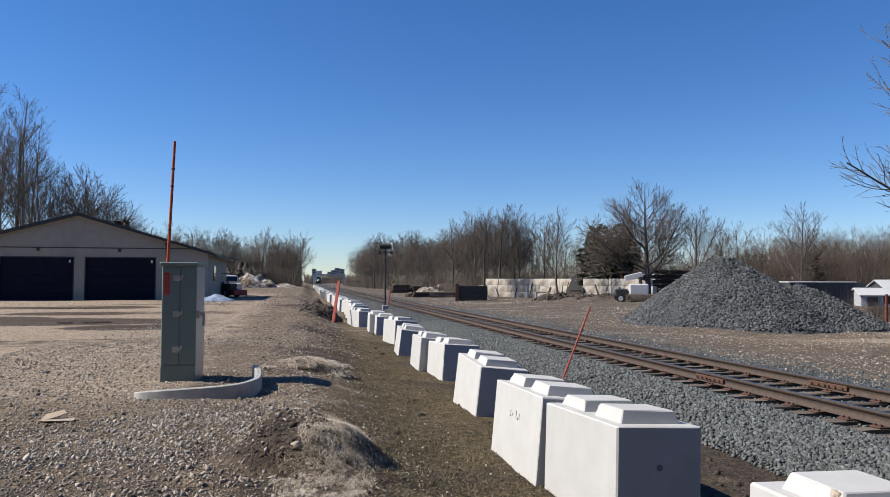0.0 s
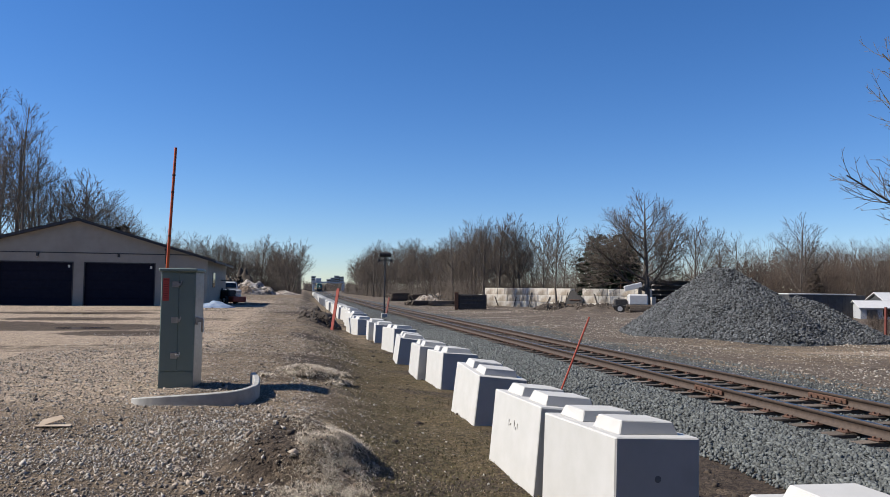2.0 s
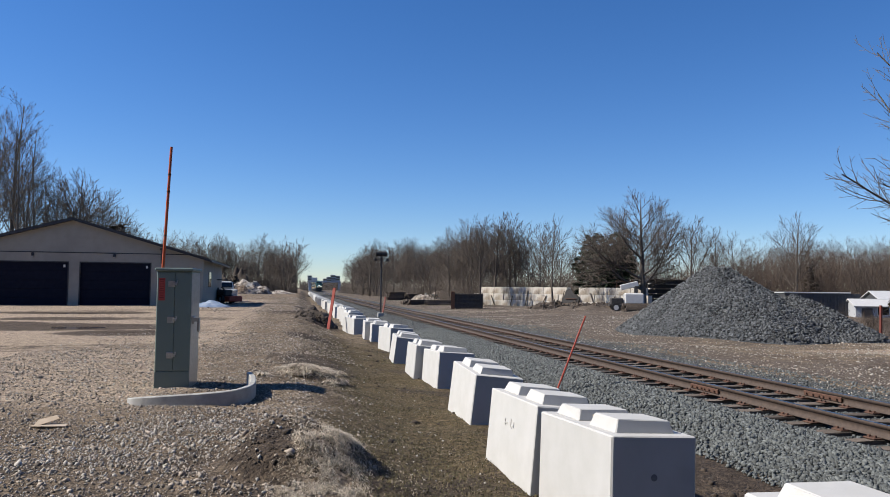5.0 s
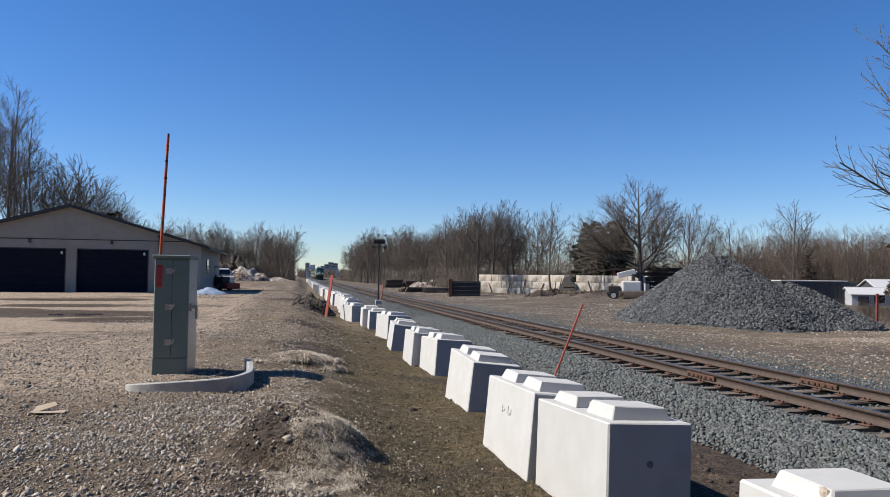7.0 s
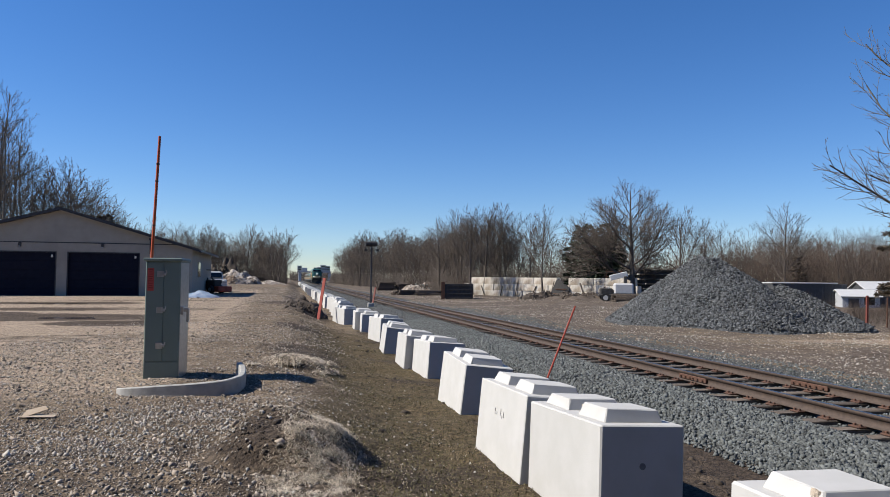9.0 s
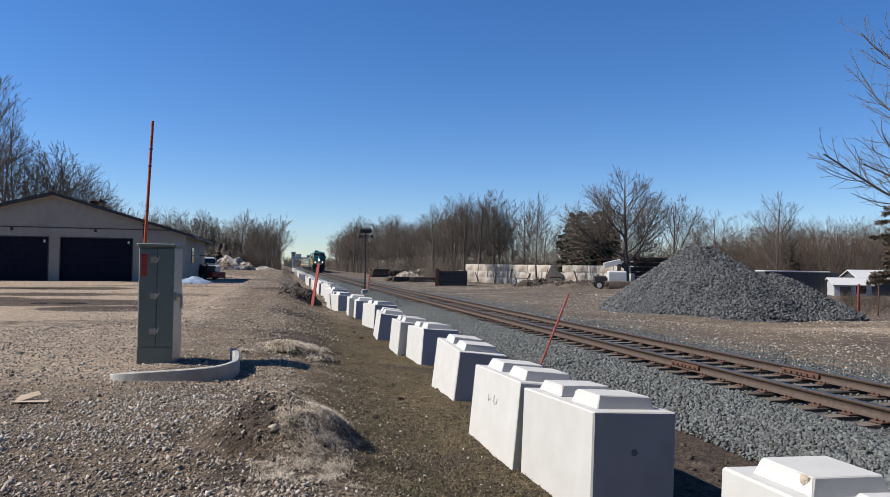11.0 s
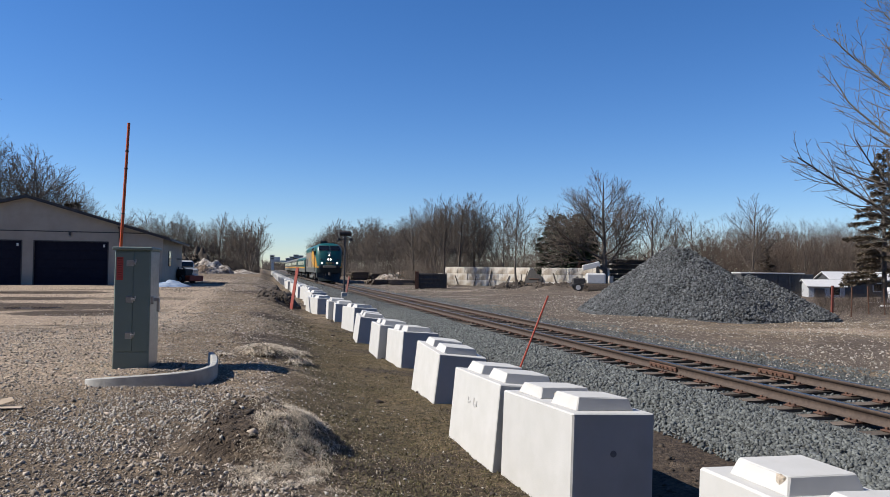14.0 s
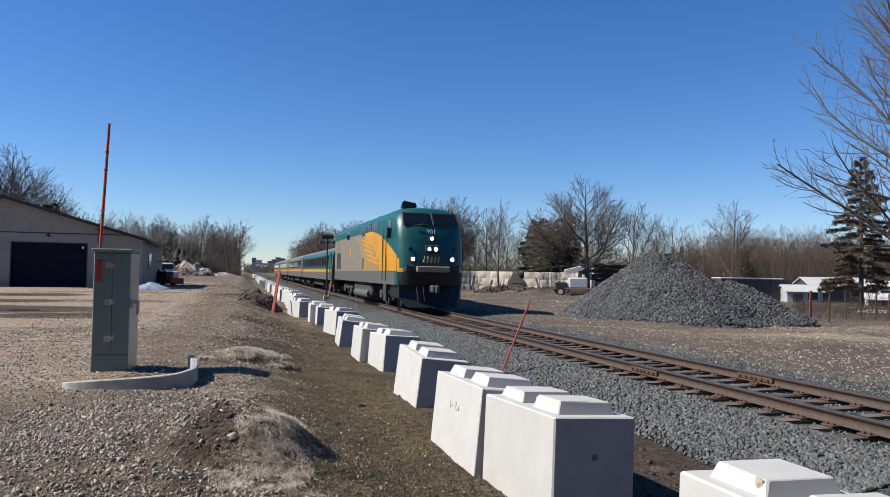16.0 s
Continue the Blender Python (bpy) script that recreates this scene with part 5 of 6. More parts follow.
# single trees of the yard: ratio of x to y, distance, kind, scale
for q, y, kind, s in ((0.365, 71, "slim", 0.93), (0.345, 80, "slim", 0.95), (0.31, 84, "broad_b", 1.05), (0.508, 62, "maple", 1.12), (0.585, 72, "broad_b", 0.95), (0.625, 84, "broad_a", 0.85), (0.66, 92, "broad_a", 0.95),
                      (0.765, 74, "broad_a", 1.02), (0.82, 92, "slim", 0.7), (0.405, 92, "broad_b", 0.75), (0.375, 98, "broad_a", 0.8), (0.33, 98, "broad_b", 0.85), (0.30, 98, "broad_a", 0.9), (0.50, 80, "broad_b", 0.9), (0.43, 92, "broad_b", 0.85), (0.47, 96, "broad_a", 0.8), (0.70, 98, "broad_a", 0.72), (0.95, 88, "slim", 0.66), (1.02, 80, "slim", 0.72)):
    plant(kind, q * y, y, s, tr.uniform(0, 360), 1.08 if kind == "maple" else None)
for k in range(20):
    q = 0.52 + 0.62 * k / 19 + tr.uniform(-0.02, 0.02)
    y = tr.uniform(66, 100)
    plant(tr.choice(("brush", "brush", "brush_b")), q * y, y, tr.uniform(1.0, 1.5), tr.uniform(0, 360))
for k in range(16):
    q = 0.74 + 0.42 * tr.random()
    y = tr.uniform(86, 105)
    plant(tr.choice(("fork", "broad_a", "fork")), q * y, y, tr.uniform(0.78, 0.92), tr.uniform(0, 360))
for k in range(9):
    q = 0.80 + 0.4 * k / 8
    y = tr.uniform(27, 40)
    plant("brush", q * y, y, tr.uniform(0.25, 0.45), tr.uniform(0, 360))
# left of the track
for k in range(24):
    x = -46 + 45.5 * k / 23 + tr.uniform(-0.8, 0.8)
    y = 172 + tr.uniform(-6, 16)
    plant(tr.choice(("broad_a", "broad_b", "slim", "fork")), x, y, tr.uniform(0.95, 1.32), tr.uniform(0, 360))
for k in range(8):
    plant(tr.choice(("brush", "brush_b")), -36 + 34 * k / 7 + tr.uniform(-1, 1), 168 + tr.uniform(-4, 6), tr.uniform(1.0, 1.6), tr.uniform(0, 360))
for k in range(8):
    plant(tr.choice(("slim", "broad_b")), -3.5 + tr.uniform(-3, 2.2), 190 + 14 * k, tr.uniform(1.0, 1.2), tr.uniform(0, 360))
for q, y, kind, s in ((-0.37, 74, "poplar", 1.0), (-0.355, 78, "poplar_b", 1.08), (-0.342, 75, "poplar", 0.98), (-0.33, 82, "poplar_b", 1.02), (-0.385, 80, "poplar", 1.05), (-0.40, 76, "poplar_b", 1.1), (-0.318, 76, "poplar_b", 0.9),
                      (-0.275, 82, "broad_b", 1.3), (-0.262, 90, "broad_a", 1.25), (-0.235, 92, "broad_b", 1.15), (-0.222, 88, "slim", 0.85), (-0.205, 96, "broad_a", 0.85),
                      (-0.19, 104, "broad_b", 0.82), (-0.172, 112, "broad_a", 0.9), (-0.152, 120, "fork", 0.95), (-0.135, 128, "broad_a", 0.95), (-0.42, 84, "poplar", 1.0), (-0.44, 78, "poplar_b", 1.0), (-0.46, 86, "poplar", 0.9), (-0.363, 84, "poplar_b", 1.15), (-0.348, 88, "poplar", 1.12), (-0.378, 90, "poplar_b", 1.2), (-0.335, 90, "poplar", 1.0), (-0.323, 86, "poplar_b", 0.92), (-0.308, 90, "poplar_b", 0.85), (-0.392, 86, "poplar", 1.15), (-0.408, 90, "poplar_b", 1.2), (-0.256, 96, "broad_b", 1.15), (-0.30, 84, "slim", 1.25), (-0.228, 98, "broad_a", 1.0)):
    plant(kind, q * y, y, s, tr.uniform(0, 360))
for k in range(7):
    q = -0.20 - 0.28 * k / 6
    plant(tr.choice(("fork", "brush_b", "brush_b")), q * 95, 95 + tr.uniform(-6, 6), tr.uniform(1.1, 1.6), tr.uniform(0, 360))


def thicket(name, x, y, h, material, label, arms=4, r0=0.014, lean_by=0.16, low=0.15):
    """Far undergrowth: many thin bent stems with short upswept side shoots, in one mesh."""
    n = len(x)
    h = np.clip(h, 0.6 * h.mean(), 1.3 * h.mean())
    z = ground_z(x, y) - 0.1
    base = np.stack([x, y, z], -1)
    lean = rng.normal(size=(n, 3)) * np.array([lean_by, lean_by, 0])
    knee = base + (lean + np.array([0, 0, 1.0])) * h[:, None] * 0.5
    top = knee + (lean * 0.3 + rng.normal(size=(n, 3)) * np.array([0.12, 0.12, 0]) + np.array([0, 0, 1.0])) * h[:, None] * 0.5
    thick = r0 * (0.6 + h / 6)
    A, B, R = [base, knee - (top - knee) * 0.02], [knee + (knee - base) * 0.3, top], [thick * 1.3, thick]
    for _ in range(arms):
        s = rng.uniform(low, 1.0, (n, 1))
        p = np.where(s < 0.5, base + (knee - base) * s * 2, knee + (top - knee) * (s * 2 - 1))
        a = rng.uniform(0, 2 * np.pi, n)
        d = np.stack([np.cos(a) * 0.75, np.sin(a) * 0.75, rng.uniform(0.5, 1.1, n)], -1)
        l = h[:, None] * 0.26 * (1.15 - 0.8 * s) * rng.uniform(0.6, 1.3, (n, 1))
        A.append(p)
        B.append(p + d * l)
        R.append(thick * 0.6)
        b = rng.uniform(0, 2 * np.pi, n)
        A.append(p + d * l * 0.5)
        B.append(p + d * l * 0.5 + np.stack([np.cos(b) * 0.5, np.sin(b) * 0.5, rng.uniform(0.4, 1.0, n)], -1) * l * 0.55)
        R.append(thick * 0.5)
    tips = [(np.stack([a, b]), np.array([r, r])) for a, b, r in zip(np.concatenate(A), np.concatenate(B), np.concatenate(R))]
    seed = [(np.array([base[0], top[0]]), np.array([r0, r0]))]
    stuff(name, tube_mesh(name, seed, 3, tips), material, label, "undergrowth")


n = 5000
q, y = rng.uniform(0.5, 1.35, n), rng.uniform(80, 118, n)
thicket("thicket", q * y, y, rng.gamma(9, 0.5, n) * (0.85 + 0.85 * step(0.58, 0.85, q)), M_TWIG_RED, "dense leafless reddish-brown thicket behind the yard", 6, 0.012, 0.3)
n = 7000
y = 84 + 220 * rng.random(n) ** 1.2
thicket("thicket", 18.5 + bend(y) + rng.gamma(2, 2.6, n) - 4.0 * step(110, 260, y), y, rng.gamma(5, 0.55, n), M_TWIG, "grey-brown leafless undergrowth along the wood's edge", 3)
n = 4500
q, y = rng.uniform(0.2, 0.56, n), rng.uniform(94, 120, n)
thicket("thicket", q * y, y, rng.gamma(7, 0.55, n), M_TWIG, "grey-brown leafless wood behind the block wall", 4)
n = 6000
thicket("thicket", rng.uniform(-48, 0.5, n), rng.uniform(168, 192, n), rng.gamma(6, 0.7, n), M_TWIG, "grey-brown leafless undergrowth beyond the lot", 3)
n = 3500
q, y = rng.uniform(-0.55, -0.14, n), rng.uniform(82, 110, n)
thicket("thicket", q * y, y, rng.gamma(6, 0.75, n), M_TWIG, "grey-brown leafless undergrowth behind the garage", 3)
n = 900
y = 86 + 200 * rng.random(n) ** 1.3
thicket("saplings", 20.5 + bend(y) + rng.gamma(2, 3.0, n) - 4.5 * step(110, 260, y), y, rng.gamma(14, 0.5, n), M_TWIG, "dense leafless grey saplings of the wood", 8, 0.014, 0.12, 0.4)
n = 1500
thicket("saplings", rng.uniform(-46, 0.0, n), rng.uniform(172, 198, n), rng.gamma(14, 0.62, n), M_TWIG, "dense leafless grey saplings beyond the lot", 8, 0.018, 0.12, 0.4)
n = 2200
q, y = rng.uniform(0.56, 1.3, n), rng.uniform(84, 116, n)
thicket("saplings", q * y, y, rng.gamma(16, 0.36, n) * (0.9 + 0.5 * step(0.55, 0.85, q)), M_TWIG_RED, "tall leafless brown saplings behind the yard", 8, 0.014, 0.12, 0.4)
near_tree = tree("near_bare_tree", 33, M_BARK_PALE, M_BARK_PALE, "leafless tree with long arching grey branches near the yard", height=18.0, bole=0.13, limbs=58, limb_deg=56, limb_len=0.30, round_top=0.3, dens=(2.6, 3.2, 4.0), shrink=0.38, trunk=0.010, up=0.26, twig=0.0095, wiggle=0.08, fine=2)
near_tree.matrix_basis = pose(24.6, 20.2, float(ground_z(24.6, 20.2)) - 0.1, 0, 0, 150)
C1 = conifer("conifer", 41, 8.6, 2.9, M_NEEDLE, "dark green conifer standing among bare trees", 2.0, 0.06, 1.15)
C1.matrix_basis = pose(0.437 * 78, 78, 0.0)
for q, y, s in ((0.462, 76, 1.0), (0.452, 82, 0.85), (0.482, 75, 0.78), (0.423, 88, 1.08), (0.474, 82, 1.0)):
    copy_thing(C1, pose(q * y, y, 0.0, 0, 0, s * 900) @ Matrix.Diagonal((s * 1.15, s * 1.15, s, 1)))
C2 = conifer("brown_spruce", 43, 11.9, 3.7, M_NEEDLE_BROWN, "thin brownish spruce beside the sheds", 3.2, 0.12, 0.75)
C2.matrix_basis = pose(1.022 * 46, 46, float(ground_z(1.022 * 46, 46)))
C3 = conifer("conifer", 44, 5.5, 1.6, M_NEEDLE_BROWN, "dull green evergreen in the brush", 1.4)
C3.matrix_basis = pose(0.79 * 82, 82, 0.0)
copy_thing(C3, pose(-0.225 * 84, 84, 0.4) @ Matrix.Diagonal((1.6, 1.6, 1.5, 1)))


# ---- markers ----
def marker_post(name, a, b, w, t, m, label):
    a, b = Vector(a), Vector(b)
    d = b - a
    ob = part(name, one_box((0, 0, d.length / 2), (w, t, d.length), min(w, t) * 0.2), m)
    q = d.to_track_quat("Z", "Y")
    ob.matrix_basis = Matrix.Translation(a) @ q.to_matrix().to_4x4()
    tagged(ob, label, "marker post")
    return ob


stake = part("marker_rod", one_rod((5.15, 13.9, 0.0), (5.78, 13.9, 1.54), 0.021, 0.019, 8), M_RED)
tagged(stake, "leaning thin red marker rod planted in the ballast", "marker rod")
marker_post("marker_post", (1.49, 33.3, 0.1), (1.79, 34.0, 2.06), 0.14, 0.06, M_RED, "leaning orange-red flat marker post beside a soil mound")
marker_post("marker_post", (6.35, 53.6, 0.15), (6.60, 53.9, 1.45), 0.15, 0.06, M_MAROON, "dull red marker post near the detector mast")


def build_mast():
    x, y = 5.85, 50.5
    e = thing("detector_mast", pose(x, y, float(ground_z(x, y)) - 0.05), "thin dark trackside mast with a black box head", "mast")
    part("pole", one_rod((0, 0, 0), (0, 0, 4.25), 0.065, 0.05, 10), M_DARKTRIM, e)
    part("base", one_box((0, 0, 0.15), (0.4, 0.4, 0.35), 0.03), M_CURB, e)
    head = part("head", one_rod((-0.40, 0, 4.42), (0.40, 0, 4.42), 0.17, 0.17, 16), M_BLACKSTEEL, e, "black horizontal drum")
    part("divider", one_rod((-0.02, 0, 4.42), (0.02, 0, 4.42), 0.178, 0.178, 16), M_TYRE, head)
    part("crossarm", one_rod((-0.42, 0, 4.0), (0.42, 0, 4.0), 0.025, n=6), M_DARKTRIM, e)
    for s in (-1, 1):
        part("hood", one_rod((s * 0.42, -0.18, 4.0), (s * 0.42, 0.05, 4.0), 0.1, 0.11, 12), M_BLACKSTEEL, e)
    part("stub", one_rod((0, 0, 4.2), (0, 0, 4.3), 0.06, n=8), M_DARKTRIM, e)


build_mast()

# ---- small things on the lot ----
def build_cardboard():
    e = thing("cardboard_scrap", pose(-2.80, 9.40, float(ground_z(-2.80, 9.40)) + 0.012, 0, 0, -8) @ Matrix.Scale(0.8, 4), "torn flattened piece of tan cardboard on gravel", "cardboard")
    a = prism([(-0.26, -0.05), (-0.1, -0.12), (0.28, -0.1), (0.24, 0.08), (-0.02, 0.12), (-0.16, 0.06)], 0.012, "z", 0.0)
    part("sheet", a, M_CARD, e)
    b = prism([(-0.28, -0.06), (-0.1, -0.02), (0.1, 0.02), (0.05, 0.14), (-0.2, 0.12)], 0.01, "z", 0.0)
    f = part("folded_flap", b, M_CARD, e)
    f.matrix_basis = pose(0.02, 0.06, 0.05, 24, -12, 14)


build_cardboard()


def puddle(cx, cy, rx, ry):
    """Still water filling a shallow dip; its shore is where the ground rises out of it."""
    gx, gy = np.meshgrid(np.linspace(-1.25, 1.25, 14), np.linspace(-1.25, 1.25, 10))
    i = np.arange(140).reshape(10, 14)
    f = np.stack([i[:-1, :-1], i[:-1, 1:], i[1:, 1:], i[1:, :-1]], -1).reshape(-1, 4)
    k = np.minimum(1, 1.25 / np.maximum(1e-6, np.hypot(gx, gy)))
    v = np.stack([cx + gx * k * rx, cy + gy * k * ry, np.full(gx.shape, float(puddle_level(cy)) - 0.012)], -1)
    tagged(part("puddle", raw_mesh("puddle", v.reshape(-1, 3), f), M_WATER), "shallow muddy puddle on the gravel lot", "puddle", kind="structure")


for dip in PUDDLES:
    puddle(*dip)


def heap_mesh(cx, cy, rx, ry, h, seed, n=40, rough=0.25):
    gx, gy = np.meshgrid(np.linspace(-1.15, 1.15, n), np.linspace(-1.15, 1.15, n))
    d = np.hypot(gx, gy)
    X, Y = cx + gx * rx, cy + gy * ry
    f = np.clip(1 - d, -0.1, 1)
    Z = ground_z(X, Y) - 0.15 + h * np.sqrt(np.clip(f, 0, 1)) * (1 + rough * wave(X, Y, 4.0 / max(rx, ry) * 1.6, seed) + rough * 0.6 * wave(X, Y, 9.0 / max(rx, ry) * 1.8, seed + 1))
    i = np.arange(n * n).reshape(n, n)
    q = np.stack([i[:-1, :-1], i[:-1, 1:], i[1:, 1:], i[1:, :-1]], -1).reshape(-1, 4)
    return raw_mesh("heap", np.stack([X, Y, Z], -1).reshape(-1, 3), q)


hp = part("rubble_mound", heap_mesh(-10.0, 152, 5.6, 5, 2.4, 1.0, 60, 0.6), M_SNOWY)
tagged(hp, "low heap of dirty white rubble and old snow", "debris heap")
hp2 = part("earth_heap", heap_mesh(-12.2, 158, 4.2, 4, 4.0, 2.0, 50, 0.6), M_SOIL)
tagged(hp2, "brown earth heap behind the white rubble", "earth heap")
hp3 = part("snow_bank", heap_mesh(-3.2, 156, 3.6, 3, 0.9, 3.0), M_SNOWY)
tagged(hp3, "thin bank of dirty snow along the lot's edge", "snow bank")
tarp = part("tarpaulin", heap_mesh(-5.6, 51.5, 1.5, 1.2, 0.55, 4.0, 24), M_BLUETARP)
tagged(tarp, "crumpled pale blue tarpaulin beside the garage", "tarpaulin")
mound = part("spoil_mound", heap_mesh(1.0, 35.2, 1.1, 1.6, 0.75, 6.0, 36, 0.4), M_SOIL)
tagged(mound, "dark broken soil mound by the red post", "soil mound")


def wheel_part(parent, x, y, r, w, rim=M_STEEL):
    t = part("wheel", one_rod((x - w / 2, y, r), (x + w / 2, y, r), r, n=18), M_TYRE, parent)
    part("rim", one_rod((x - w / 2 - 0.01, y, r), (x + w / 2 + 0.01, y, r), r * 0.55, n=14), rim, t)


def build_pickup():
    x, y = -6.7, 71.5
    e = thing("pickup_truck", pose(x, y, float(ground_z(x, y)), 0, 0, 14), "white pickup truck parked beyond the garage", "truck")
    part("body", one_box((0, 0, 0.85), (1.9, 5.2, 0.62), 0.12), M_WHITE, e)
    part("cab", one_box((0, -0.1, 1.5), (1.75, 2.2, 0.78), 0.12, taper=0.82), M_WHITE, e)
    part("windscreen", one_box((0, -1.12, 1.52), (1.4, 0.1, 0.5), 0.03, pose(0, 0, 0, -22)), M_GLASS, e)
    for s in (-1, 1):
        part("side_glass", one_box((s * 0.83, -0.1, 1.55), (0.06, 1.6, 0.42), 0.02), M_GLASS, e)
        part("headlight", one_box((s * 0.72, -2.6, 0.95), (0.35, 0.06, 0.2), 0.03), M_STEEL, e)
        for k in (-1.6, 1.6):
            wheel_part(e, s * 0.85, k, 0.38, 0.25)
    part("grille", one_box((0, -2.6, 0.92), (0.95, 0.06, 0.3), 0.02), M_BLACKSTEEL, e)
    part("bumper", one_box((0, -2.65, 0.55), (1.85, 0.16, 0.2), 0.04), M_STEEL, e)


build_pickup()


def build_tractor():
    x, y = -6.1, 62.5
    e = thing("lawn_tractor", pose(x, y, float(ground_z(x, y)), 0, 0, 40), "dark compact tractor with a red mower deck", "tractor")
    part("hood", one_box((0, -0.6, 0.85), (0.7, 1.3, 0.55), 0.08), M_BLACKSTEEL, e)
    part("seat", one_box((0, 0.6, 1.05), (0.5, 0.5, 0.5), 0.08), M_TYRE, e)
    part("frame", one_box((0, 0, 0.5), (0.6, 2.2, 0.25), 0.04), M_BLACKSTEEL, e)
    part("roll_bar", one_rod((-0.45, 0.9, 0.6), (-0.4, 0.9, 1.9), 0.04), M_BLACKSTEEL, e)
    part("roll_bar", one_rod((0.45, 0.9, 0.6), (0.4, 0.9, 1.9), 0.04), M_BLACKSTEEL, e)
    part("canopy", one_box((0, 0.4, 1.92), (1.1, 1.4, 0.07), 0.02), M_BLACKSTEEL, e)
    part("mower_deck", one_box((0.3, -1.5, 0.38), (1.3, 0.7, 0.45), 0.06), M_RED, e, "red mower deck")
    part("lift_arm", one_rod((0.4, -1.2, 0.6), (0.4, 0.3, 1.3), 0.06), M_BLACKSTEEL, e)
    for s in (-1, 1):
        wheel_part(e, s * 0.6, 0.6, 0.5, 0.3)
        wheel_part(e, s * 0.5, -1.0, 0.32, 0.22)


build_tractor()


# ---- yard beyond the track ----
def build_block_wall():
    a, b = Vector((21.3, 86.0)), Vector((34.5, 66.0))
    d = (b - a)
    n = int(d.length / 1.55)
    ang = math.degrees(math.atan2(d.y, d.x))
    z0 = min(float(ground_z(a.x, a.y)), float(ground_z(b.x, b.y)))
    e = thing("block_wall", pose(a.x, a.y, z0 - 0.1, 0, 0, ang), "long low wall of stained whitish concrete blocks", "wall")
    bm = one_box((0, 0, 0), (1.54, 0.75, 0.75), 0.012)
    me = mesh_of("wall_block", bm)
    me.materials.append(M_WALLBLOCK)
    r = random.Random(9)
    for row in range(3):
        for k in range(n):
            if row == 2 and (k < 1 or k == 9):
                continue
            p = part("wall_block", me, None, e)
            p.matrix_basis = pose(0.78 + k * 1.55 + (0.4 if row % 2 else 0) + r.uniform(-0.02, 0.02), r.uniform(-0.04, 0.04), 0.37 + row * 0.755, 0, 0, r.uniform(-1, 1))
    for k in range(9):
        q = 1.5 + k * 2.3 + r.uniform(-0.5, 0.5)
        bmq = one_rod((q, -0.55, 0.0), (q + r.uniform(-0.9, 0.9), -0.45, r.uniform(1.2, 2.0)), 0.05, n=6)
        part("leaning_stake", bmq, M_TIE, e)


build_block_wall()


def build_bin():
    e = thing("steel_bin", pose(15.5, 64.5, float(ground_z(15.5, 64.5)) - 0.05, 0, 0, -14), "black ribbed steel scrap bin with rusty edges", "steel bin")
    w, d, h = 2.5, 1.8, 1.45
    for s in (-1, 1):
        part("end_panel", one_box((s * w / 2, 0, h / 2), (0.07, d, h), 0.01), M_BLACKSTEEL, e)
        part("side_panel", one_box((0, s * d / 2, h / 2), (w - 0.08, 0.07, h - 0.05), 0.01), M_BLACKSTEEL, e)
    part("corner_post", one_box((-w / 2 - 0.16, -d / 2 - 0.02, h / 2 + 0.08), (0.34, 0.16, h + 0.16), 0.015), M_RUST, e, "rusty upright at the corner")
    for k in range(4):
        part("rib", one_box((0, -d / 2 - 0.06, 0.2 + k * 0.36), (w, 0.06, 0.07), 0.01), M_BLACKSTEEL, e)
    part("bottom", one_box((0, 0, 0.08), (w - 0.1, d - 0.1, 0.1)), M_BLACKSTEEL, e)


build_bin()
tb = random.Random(4)
TIMBER = mesh_of("old_tie", one_box((0, 0, 0), (2.6, 0.24, 0.18), 0.015))
TIMBER.materials.append(M_TIE)


def timber_stack(cx, cy, turn, rows, cols, label):
    e = thing("timber_stack", pose(cx, cy, float(ground_z(cx, cy)), 0, 0, turn), label, "timber stack")
    for r in range(rows):
        for k in range(cols - (r > 1) * tb.randint(0, 2)):
            p = part("old_tie", TIMBER, None, e)
            p.matrix_basis = pose(tb.uniform(-0.25, 0.25), (k - cols / 2) * 0.27, 0.09 + r * 0.185, 0, tb.uniform(-1, 1), tb.uniform(-3, 3))


timber_stack(15.6, 116, 5, 7, 10, "stack of dark weathered railway ties")
timber_stack(18.8, 116, 8, 6, 10, "stack of dark weathered railway ties")
timber_stack(13.6, 83.0, 20, 3, 8, "scattered dark weathered railway ties")
timber_stack(15.9, 81.0, -12, 3, 8, "scattered dark weathered railway ties")
timber_stack(29.3, 58.5, -25, 4, 6, "stack of dark weathered timbers by the stone heap")
rk = part("rubble_heap", heap_mesh(19.6, 104, 3.4, 3, 1.3, 3.3, 40, 0.6), M_SNOWY)
tagged(rk, "grey concrete rubble heap at the wood's edge", "rubble heap")
for cx, cy, rx, h, s in ((27.0, 63.0, 2.8, 0.75, 1.0), (24.0, 58.0, 3.0, 0.55, 2.2), (19.0, 47.0, 3.2, 0.4, 3.1), (29.5, 64, 2.0, 0.9, 5.0)):
    tagged(part("spoil_mound", heap_mesh(cx, cy, rx, rx * 0.7, h, s, 40, 0.45), M_GROUND_SPOIL if s < 4 else M_SOIL), "brown spoil mound with roots and stones", "soil mound")


def litter(owner, cx, cy, rx, ry, h, n, lo, hi, material, label):
    """Broken pieces strewn over a heap."""
    a, q = rng.uniform(0, 2 * np.pi, n), np.sqrt(rng.random(n))
    x, y = cx + rx * q * np.cos(a), cy + ry * q * np.sin(a)
    z = ground_z(x, y) - 0.15 + h * np.sqrt(1 - q) * rng.uniform(0.8, 1.1, n)
    ob = part("litter", raw_mesh("litter", *stones(x, y, z, rng.uniform(lo, hi, n), 0.5)), material, owner)
    tagged(ob, label, kind="stuff")


